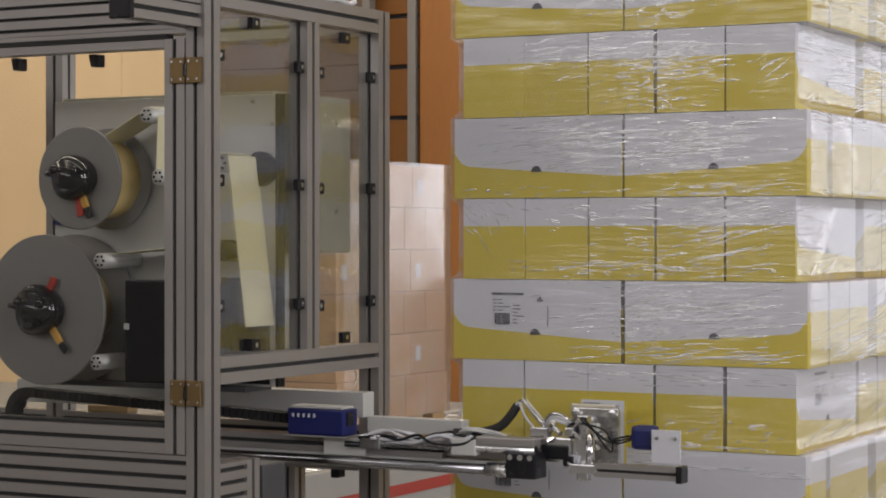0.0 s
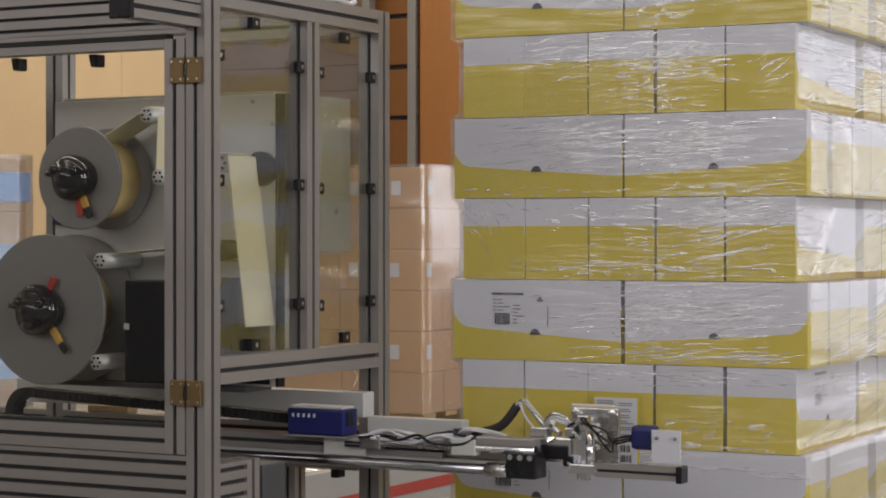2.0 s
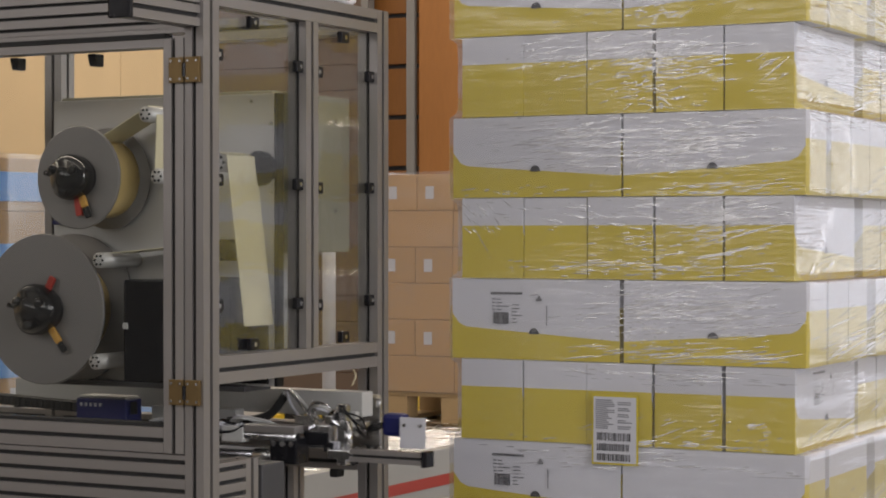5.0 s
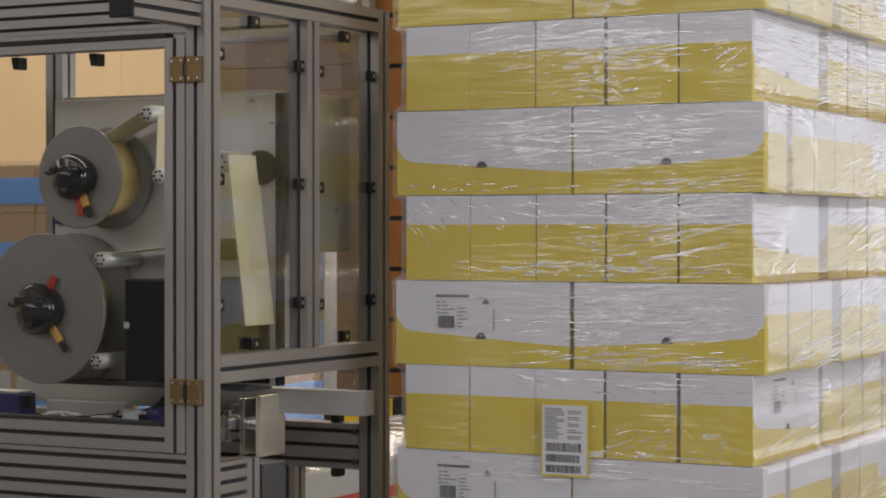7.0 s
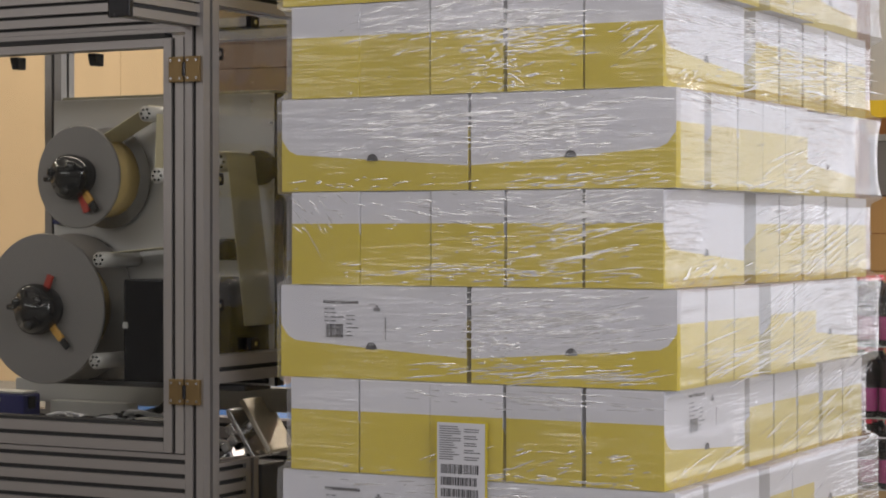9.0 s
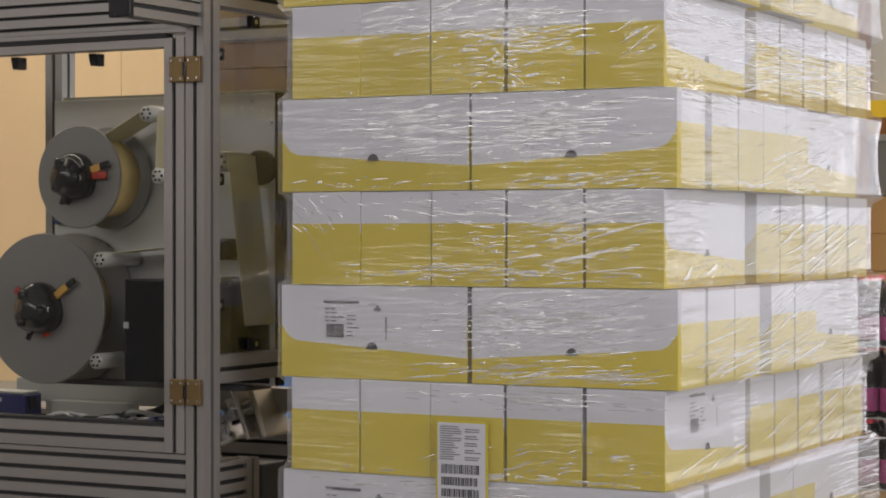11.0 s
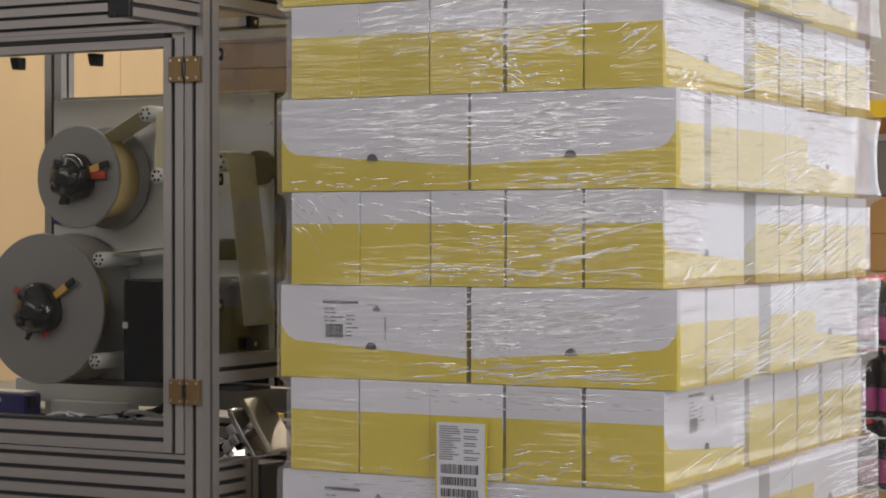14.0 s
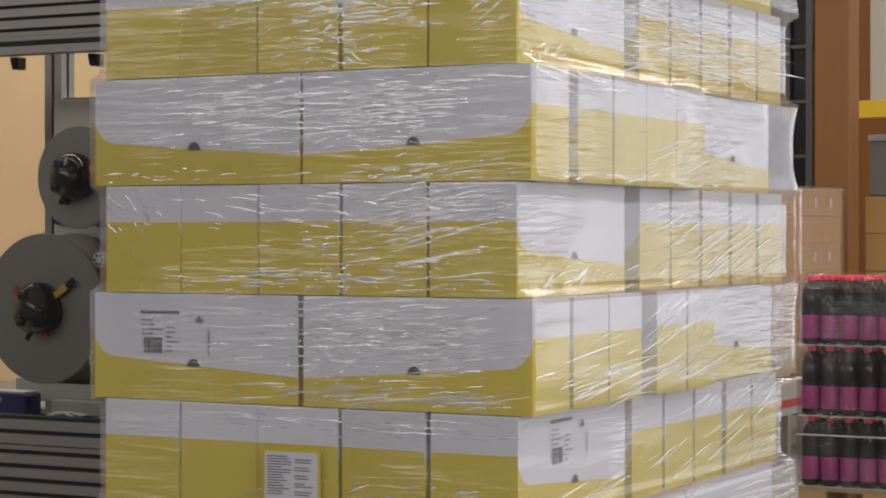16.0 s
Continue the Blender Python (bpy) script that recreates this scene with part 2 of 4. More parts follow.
def structure(name, bm, material, label):
    me = bpy.data.meshes.new(name)
    bm.to_mesh(me)
    bm.free()
    me.materials.append(material)
    return tagged(new(name, me), label, kind="structure")


# ---------------------------------------------------------------- the hall
structure("floor", box(-17, 5.2, -7, 18.2, -0.2, 0), CONCRETE, "smooth grey sealed concrete warehouse floor")
# back wall: both openings added out of view for the far fills
far = box(-17, 0.05, 18, 18.2, 0, 7)
box(1.85, 2.15, 18, 18.2, 0, 7, bm=far)
box(4.85, 5.2, 18, 18.2, 0, 7, bm=far)
box(2.15, 4.85, 18, 18.2, 4.4, 7, bm=far)
box(0.05, 1.85, 18, 18.2, 4.4, 7, bm=far)
structure("wall_back", far, LARCH, "orange-brown timber wall, two openings added out of view for lights")
structure("wall_left", box(-17.2, -17, -7, 18.2, 0, 7), PINE, "pale timber side wall")
# front wall, unseen, its opening added for the fill behind the camera
band = box(-17, 5.2, -7.2, -7, 0, 4.05)
box(-17, 5.2, -7.2, -7, 6.35, 7, bm=band)
box(-17, -13.1, -7.2, -7, 4.05, 6.35, bm=band)
box(5.1, 5.2, -7.2, -7, 4.05, 6.35, bm=band)
structure("wall_front", band, SHEETWALL, "unseen painted wall with an opening added for a light")
# right wall, unseen, its two openings added for the fills there
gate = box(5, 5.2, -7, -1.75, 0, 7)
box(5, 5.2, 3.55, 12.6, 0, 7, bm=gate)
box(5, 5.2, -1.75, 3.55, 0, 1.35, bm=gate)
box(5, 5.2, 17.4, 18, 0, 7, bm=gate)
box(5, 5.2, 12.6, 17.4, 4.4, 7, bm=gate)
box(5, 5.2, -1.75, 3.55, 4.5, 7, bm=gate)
structure("wall_right", gate, SHEETWALL, "unseen painted wall with two openings added for lights")
# unseen ceiling, kept pale to brighten what the film mirrors
structure("ceiling", box(-17.2, 5.2, -7.2, 18.2, 7, 7.15), CEILPAINT, "unseen hall ceiling, pale to brighten reflections")


# ---------------------------------------------------------------- the yellow pallet load
LOAD_X, LOAD_Y = -1.7295, 2.759
ROW_H = 0.1739
DECK = EYE_Z - 0.2706 - 3 * ROW_H


def wave(side_x, w, h, kind):
    """Height of the printed edge between yellow and white along a carton's face."""
    s = side_x / w
    if kind == "end":
        return 0.66 * h
    if kind != "left":
        s = 1 - s
    low, high = 0.26 * h, 0.42 * h
    y = high - (high - low) * s ** 0.9
    if s < 0.08:
        y += 0.15 * h * (1 - s / 0.08) ** 2
    return y


def carton_mesh(name, lx, ly, h, front, side):
    """A printed carton, its base's centre at the origin: yellow below a wavy edge, white above, on four sides; a slightly open lid joint."""
    bm = bmesh.new()
    g = 0.0012
    x0, x1, y0, y1 = -lx / 2 + g, lx / 2 - g, -ly / 2 + g, ly / 2 - g
    top, base = [], []

    def add(p, q, kind, steps):
        p, q = Vector(p), Vector(q)
        w = (q - p).length
        cols = []
        for k in range(steps + 1):
            c = p.lerp(q, k / steps)
            z = wave(w * k / steps, w, h, kind)
            cols.append([bm.verts.new((c.x, c.y, v)) for v in (0.001, z, h - 0.0025)] + [bm.verts.new((c.x * 0.994, c.y * 0.994, h - 0.0005))])
        for c0, c1 in zip(cols, cols[1:]):
            for i in range(3):
                bm.faces.new((c0[i], c1[i], c1[i + 1], c0[i + 1])).material_index = 1 if i == 0 else 0
        base.append(cols[0][0])
        top.append(cols[0][3])

    nf = 1 if front == "end" else 24
    ns = 1 if side == "end" else 24
    add((x0, y0, 0), (x1, y0, 0), front, nf)
    add((x1, y0, 0), (x1, y1, 0), side, ns)
    add((x1, y1, 0), (x0, y1, 0), front, nf)
    add((x0, y1, 0), (x0, y0, 0), side, ns)
    bm.faces.new(top)
    bm.faces.new(list(reversed(base)))
    me = bpy.data.meshes.new(name)
    bm.to_mesh(me)
    bm.free()
    me.materials.append(WHITE)
    me.materials.append(YELLOW)
    return me


def half_disc(w, h, y):
    bm = bmesh.new()
    pts = [(-w / 2, y, 0)] + [(w / 2 * math.cos(math.pi - math.pi * k / 12), y, h * math.sin(math.pi * k / 12)) for k in range(1, 12)] + [(w / 2, y, 0)]
    bm.faces.new([bm.verts.new(p) for p in pts])
    me = bpy.data.meshes.new("hand_hole")
    bm.to_mesh(me)
    bm.free()
    me.materials.append(INK)
    return me


def yellow_load():
    load = thing("wrapped_pallet_load", (LOAD_X, LOAD_Y + 1.2584, DECK), "pallet of yellow and white cartons wrapped in clear stretch film", "pallet load")
    rnd = random.Random(4)
    L, W, D = 0.398, 0.1494, 0.1335
    meshes = {}
    hole = half_disc(0.024, 0.013, 0)

    def carton(row, cx, cy, along, flip, cut=0.0):
        lx, ly = (L - cut, D) if along == "x" else (W, L)
        kind = "left" if flip else "right"
        key = (along, flip, cut)
        if key not in meshes:
            meshes[key] = carton_mesh("carton", lx, ly, ROW_H, kind if along == "x" else "end", kind if along == "y" else "end")
        ob = same("carton", meshes[key], load, (cx + rnd.uniform(-0.0015, 0.0015), cy + rnd.uniform(-0.002, 0.0015), row * ROW_H), rnd.uniform(-0.004, 0.004))
        # hand holes on the two long faces
        z = wave(0.5, 1, ROW_H, kind) - 0.002
        for sgn in (-1, 1):
            if along == "x":
                same("hand_hole", hole, ob, (0, sgn * (ly / 2 + 0.0005), z))
            else:
                same("hand_hole", hole, ob, (sgn * (lx / 2 + 0.0005), 0, z), math.pi / 2)
        return ob

    for row in range(8):
        if row % 2 == 1:      # two long cartons at the front, five deep, then long ones along the side, set back
            starts = (0, 0.166, 0.306, 0.440, 0.568) if row == 5 else (0, 0.151, 0.286, 0.482, 0.619)
            for k, vy in enumerate(starts):
                for i in (0, 1):
                    ob = carton(row, -0.2035 + 0.4005 * i - (0.004 if row == 3 and i == 0 else 0.001), D / 2 + vy, "x", i == 0)
                    if k == 0 and i == 0 and row in (1, 3):
                        print_block(ob, -0.103, -D / 2 - 0.0012, 0.055)
            for i in range(5):
                carton(row, -0.316 + 0.1500 * i, starts[-1] + (0.178 if row == 5 else 0.142) + L / 2, "y", i % 2 == 0)
        else:                 # five ends at the front, then pairs of cartons across
            for i in range(5):
                ob = carton(row, -0.3835 + W / 2 + W * i + (0, 0, 0, 0.0045, 0.009)[i], L / 2, "y", True)
                if i == 4 and row == 2:
                    print_block(ob, -0.09, 0, 0.07, side=W / 2 + 0.0012)
            first = {2: 0.437, 4: 0.467, 6: 0.462}.get(row, 0.45)
            for vy in range(5):
                for i in (0, 1):
                    carton(row, -0.1955 + 0.3775 * i, first + D / 2 + vy * 0.1445 + (0.008 if vy > 2 else 0), "x", i == 0, 0.023)
    film(load)
    creases(load)
    pallet(load)
    return load


def bars(name, parent, rects, y, material, side=None, label=""):
    """Flat printed bars on a face: x0, x1, z0, z1."""
    bm = bmesh.new()
    for x0, x1, z0, z1 in rects:
        pts = ((x0, y, z0), (x1, y, z0), (x1, y, z1), (x0, y, z1)) if side is None else ((side, x0, z0), (side, x1, z0), (side, x1, z1), (side, x0, z1))
        bm.faces.new([bm.verts.new(p) for p in pts])
    return part(name, bm, material, parent, label)


def print_block(ob, x, y, z, side=None):
    """The unreadable print on a carton: a heading, columns of small lines and a barcode."""
    r = random.Random(8)
    rects = []
    for k in range(14):
        rects.append((x + 0.0055 * k, x + 0.0055 * k + 0.004, z + 0.085, z + 0.0905))
    for c, x0 in enumerate((0.002, 0.014, 0.050)):
        for k in range(6 if c else 4):
            zz = z + 0.074 - 0.0075 * k - (0.012 if c == 2 else 0)
            rects.append((x + x0, x + x0 + r.uniform(0.008, 0.03 if c else 0.009), zz, zz + 0.0022))
    bars("heading", ob, rects[:14], y, INK, side)
    bars("small_print", ob, rects[14:], y, GREYINK, side)
    code = []
    k = 0.0
    while k < 0.036:
        w = r.choice((0.0008, 0.0014, 0.0022))
        code.append((x + 0.005 + k, x + 0.005 + k + w, z + 0.022, z + 0.047))
        k += w + r.choice((0.0009, 0.0014))
    bars("barcode", ob, code, y, INK, side)
    bars("emblem", ob, [(x + 0.108, x + 0.122, z + 0.072, z + 0.078), (x + 0.112, x + 0.118, z + 0.078, z + 0.083), (x + 0.132, x + 0.1345, z + 0.02, z + 0.062)], y, GREYINK, side)


def label_print(lab, x0, x1, y, z0, z1):
    r = random.Random(5)
    bars("label_face", lab, [(x0, x1, z0, z1)], y, WHITE)
    rects = []
    for k in range(15):
        zz = z1 - 0.008 - 0.0042 * k
        rects.append((x0 + 0.005, x0 + r.uniform(0.03, 0.05), zz, zz + 0.002))
        if k % 3:
            rects.append((x0 + 0.055, x0 + r.uniform(0.07, 0.09), zz, zz + 0.002))
    bars("small_print", lab, rects, y - 0.0005, GREYINK)
    code = []
    for zz, h in ((z0 + 0.046, 0.017), (z0 + 0.025, 0.015), (z0 + 0.004, 0.015)):
        k = 0.008
        while k < 0.082:
            w = r.choice((0.0012, 0.0022, 0.0035))
            code.append((x0 + k, x0 + k + w, zz, zz + h))
            k += w + r.choice((0.0012, 0.002))
    bars("barcode", lab, code, y - 0.0005, INK)


def film(load):
    """Stretch film: round each layer of cartons, drawn in where a layer stands back, creased and a little slack."""
    bm = bmesh.new()
    ext = []
    for row in range(8):
        ext.append((-0.409, 0.403, -0.006, 1.151 if row == 5 else 1.164) if row % 2 else (-0.388, 0.375, -0.006, {2: 1.163, 4: 1.192, 6: 1.188}.get(row, 1.178)))
    rings = []
    NZ, NC = 15, 168
    for row in range(8):
        for k in range(NZ):
            f = k / NZ
            e = list(ext[row])
            for c in range(4):
                for which, near in ((row - 1, f < 0.5), (row + 1, f >= 0.5)):
                    if near and 0 <= which < 8:
                        o = ext[which][c]
                        if (o < e[c]) == (c in (0, 2)):
                            e[c] += (o - e[c]) * abs(2 * f - 1) ** (2.6 if c == 3 else 14)
            z = (row + f) * ROW_H
            ring = []
            x0, x1, y0, y1 = e
            per = [((x0, y0), (x1, y0), 50), ((x1, y0), (x1, y1), 60), ((x1, y1), (x0, y1), 28), ((x0, y1), (x0, y0), 30)]
            for (ax, ay), (bx, by), n in per:
                for i in range(n):
                    s = i / n
                    px, py = ax + (bx - ax) * s, ay + (by - ay) * s
                    nx, ny = ((0, -1), (1, 0), (0, 1), (-1, 0))[per.index(((ax, ay), (bx, by), n))]
                    w = noise.noise((px * 3.0 + 7, py * 3.0, z * 38 + 2.2 * px + 1.4 * py)) * 0.0016 + noise.noise((px * 9, py * 9 + 3, z * 90)) * 0.0009
                    ring.append(bm.verts.new((px + nx * (w + 0.0015), py + ny * (w + 0.0015), z)))
            rings.append(ring)
    for r0, r1 in zip(rings, rings[1:]):
        n = len(r0)
        for i in range(n):
            bm.faces.new((r0[i], r0[(i + 1) % n], r1[(i + 1) % n], r1[i]))
    # the film turns sharply at the four corners
    corners = {v for ring in rings for v in (ring[0], ring[50], ring[110], ring[138])}
    for e in bm.edges:
        if e.verts[0] in corners and e.verts[1] in corners:
            e.smooth = False
    ob = part("stretch_film", bm, FILM, load, "clear creased stretch film round the cartons")
    for p in ob.data.polygons:
        p.use_smooth = True
    ob.visible_shadow = False


def creases(load):
    """Fine ridges where the stretched film has gathered into folds, whitened to imitate glints: on the front in
    patches, on the side in fans.
    """
    r = random.Random(21)
    bm = bmesh.new()

    def ridge(c, u, v, n, length, width, tilt):
        """A tapered, slightly bent fold at c on a face with axes u, v and outward n."""
        along = u * math.cos(tilt) + v * math.sin(tilt)
        across = v * math.cos(tilt) - u * math.sin(tilt)
        bend = r.uniform(-0.012, 0.012) * length
        lean, rise = r.uniform(-0.75, -0.25), r.uniform(0.16, 0.50)
        rows = []
        for f, w in ((0, 0.06), (0.3, 0.85), (0.65, 1.0), (1, 0.06)):
            p = c + along * ((f - 0.5) * length) + across * (bend * 4 * f * (1 - f))
            h = width * w * 0.5
            rows.append([bm.verts.new(p - across * h), bm.verts.new(p + across * (h * lean) + n * (h * rise)), bm.verts.new(p + across * h)])
        for a, b in zip(rows, rows[1:]):
            for i in (0, 1):
                bm.faces.new((a[i], b[i], b[i + 1], a[i + 1]))

    def front(row, u0, v0, su, sv, count, long=0.040, lean=0.08, spread=0.07):
        x0, x1 = (-0.404, 0.398) if row % 2 else (-0.383, 0.371)
        for _ in range(count):
            u, v = r.gauss(u0, su), r.gauss(v0, sv)
            if not (0.02 < u < 0.98 and 0.02 < v < 0.98):
                continue
            c = Vector((x0 + (x1 - x0) * u, -0.0095, (row + v) * ROW_H))
            ridge(c, Vector((1, 0, 0)), Vector((0, 0, 1)), Vector((0, -1, 0)), long * r.lognormvariate(-0.2, 0.6), r.uniform(0.0015, 0.0031), r.gauss(lean, spread * 0.5))

    def side(row, y0, v0, sy, sv, count, long=0.06, lean=0.1, spread=0.1):
        x, y1 = (0.402, 1.13) if row % 2 else (0.376, 1.17)
        for _ in range(count):
            y, v = r.gauss(y0, sy), r.gauss(v0, sv)
            if not (0.02 < y < (0.74 if row % 2 else y1) and 0.02 < v < 0.98):
                continue
            ridge(Vector((x + 0.003, y, (row + v) * ROW_H)), Vector((0, 1, 0)), Vector((0, 0, 1)), Vector((1, 0, 0)), long * r.lognormvariate(-0.1, 0.55), r.uniform(0.0012, 0.0028), r.gauss(lean, spread * 0.6))

    for row in (7, 6):
        front(row, 0.60, 0.45, 0.045, 0.30, 150, 0.016, 0.1, 0.5)
        front(row, 0.66, 0.70, 0.09, 0.16, 110, 0.040, 0.06)
        front(row, 0.42, 0.75, 0.15, 0.12, 70, 0.045, 0.12)
        front(row, 0.62, 0.35, 0.13, 0.18, 80, 0.020, 0.15, 0.25)
        front(row, 0.94, 0.55, 0.02, 0.12, 14, 0.018, 0.5, 0.3)
    front(5, 0.36, 0.66, 0.09, 0.15, 170, 0.045, 0.07)
    front(5, 0.72, 0.70, 0.08, 0.15, 190, 0.040, 0.05)
    front(5, 0.64, 0.45, 0.07, 0.13, 80, 0.014, 0.1, 0.4)
    front(5, 0.80, 0.10, 0.12, 0.06, 50, 0.035, 0.08)
    front(5, 0.25, 0.06, 0.14, 0.05, 30, 0.020, 0.08)
    front(4, 0.55, 0.80, 0.25, 0.09, 70, 0.045, -0.10)
    front(4, 0.82, 0.72, 0.09, 0.16, 110, 0.042, 0.18, 0.12)
    front(4, 0.72, 0.45, 0.13, 0.18, 90, 0.022, 0.10, 0.2)
    front(4, 0.62, 0.14, 0.22, 0.08, 90, 0.035, 0.05)
    front(4, 0.08, 0.72, 0.05, 0.12, 26, 0.030, -0.7, 0.3)
    front(3, 0.66, 0.72, 0.10, 0.14, 130, 0.045, 0.08)
    front(3, 0.57, 0.50, 0.05, 0.22, 110, 0.016, 0.05, 0.3)
    front(3, 0.82, 0.62, 0.09, 0.16, 90, 0.040, 0.15)
    front(3, 0.72, 0.13, 0.16, 0.07, 90, 0.050, 0.10)
    front(3, 0.47, 0.60, 0.10, 0.25, 30, 0.030, 0.10)
    for row in (2, 0):
        front(row, 0.72, 0.88, 0.20, 0.06, 60, 0.045, -0.03)
        front(row, 0.75, 0.20, 0.20, 0.12, 50, 0.024, 0.20, 0.2)
        front(row, 0.60, 0.05, 0.22, 0.03, 40, 0.030, 0.05)
    front(1, 0.62, 0.85, 0.25, 0.08, 60, 0.045, 0.04)
    for row in (7, 6):
        side(row, 0.18, 0.80, 0.12, 0.14, 50, 0.06, -0.02)
        side(row, 0.08, 0.12, 0.07, 0.08, 40, 0.022, 0.2, 0.4)
        side(row, 0.80, 0.62, 0.24, 0.26, 200, 0.110, 0.03, 0.07)
        side(row, 0.55, 0.30, 0.20, 0.20, 60, 0.08, 0.06)
    side(5, 0.20, 0.92, 0.20, 0.05, 40, 0.06, -0.03)
    side(5, 0.62, 0.32, 0.10, 0.18, 34, 0.08, 0.16)
    side(5, 0.45, 0.06, 0.25, 0.04, 36, 0.06, 0.06)
    side(4, 0.12, 0.12, 0.09, 0.09, 60, 0.028, 0.4, 0.3)
    side(4, 0.82, 0.42, 0.17, 0.24, 80, 0.120, 0.20, 0.10)
    side(4, 0.60, 0.10, 0.25, 0.08, 40, 0.06, 0.12)
    side(3, 0.50, 0.20, 0.20, 0.09, 60, 0.130, 0.13, 0.06)
    side(3, 0.55, 0.62, 0.13, 0.16, 36, 0.090, 0.24, 0.08)
    side(3, 0.18, 0.25, 0.10, 0.15, 24, 0.080, 0.10)
    for row in (2, 1, 0):
        side(row, 0.70, 0.22, 0.25, 0.14, 44, 0.120, 0.22, 0.12)
        side(row, 0.95, 0.75, 0.14, 0.15, 30, 0.130, 0.26, 0.10)
        side(row, 0.08, 0.12, 0.05, 0.07, 16, 0.022, 0.5, 0.3)
    ob = part("film_creases", bm, CREASE, load, "fine folds in the stretch film, whitened to imitate glints")
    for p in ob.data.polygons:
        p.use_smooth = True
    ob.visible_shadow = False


def pallet(load, k=1.0):
    """A timber pallet under the load: boards, blocks and runners."""
    for i in range(5):
        y = (0.02 + i * 0.255) * k
        part("deck_board", box(-0.4, 0.4, y, y + 0.14 * k, -0.022, -0.001, 0.002), PALLETWOOD, load)
    for x in (-0.4, -0.072, 0.255):
        for y in (0.02 * k, 0.53 * k, 1.04 * k):
            part("block", box(x, x + 0.145, y, y + 0.14 * k, -0.122, -0.0225, 0.002), PALLETWOOD, load)
        part("runner", box(x, x + 0.1, 0.02 * k, 1.18 * k, -0.144, -0.1225, 0.002), PALLETWOOD, load)


def shipping_label():
    lab = thing("shipping_label", (0, 0, 0), "white shipping label with a yellow edge, text lines and barcodes", "label")
    part("backing", box(-0.0525, 0.0525, -0.0005, 0.0005, -0.073, 0.073), YELLOW, lab)
    label_print(lab, -0.0485, 0.0485, -0.0011, -0.069, 0.069)
    return lab


yellow = yellow_load()
ship_label = shipping_label()


# ---------------------------------------------------------------- the labelling machine
FX, FY = -2.286, 3.289        # its corner towards the conveyor lane
RY = 4.0                      # its rear
E = EYE_Z


def clamp(parent, x, y, z, axis):
    """A black pane clamp with a bright screw."""
    if axis == "X":
        ob = part("pane_clamp", box(x, x + 0.012, y - 0.016, y + 0.016, z - 0.012, z + 0.012, 0.003), BLACK, parent)
        part("screw", rod((x + 0.011, y, z), (x + 0.0135, y, z), 0.005, 10), STEEL, ob)
    else:
        ob = part("pane_clamp", box(x - 0.016, x + 0.016, y - 0.012, y, z - 0.012, z + 0.012, 0.003), BLACK, parent)
        part("screw", rod((x, y - 0.011, z), (x, y - 0.0135, z), 0.005, 10), STEEL, ob)


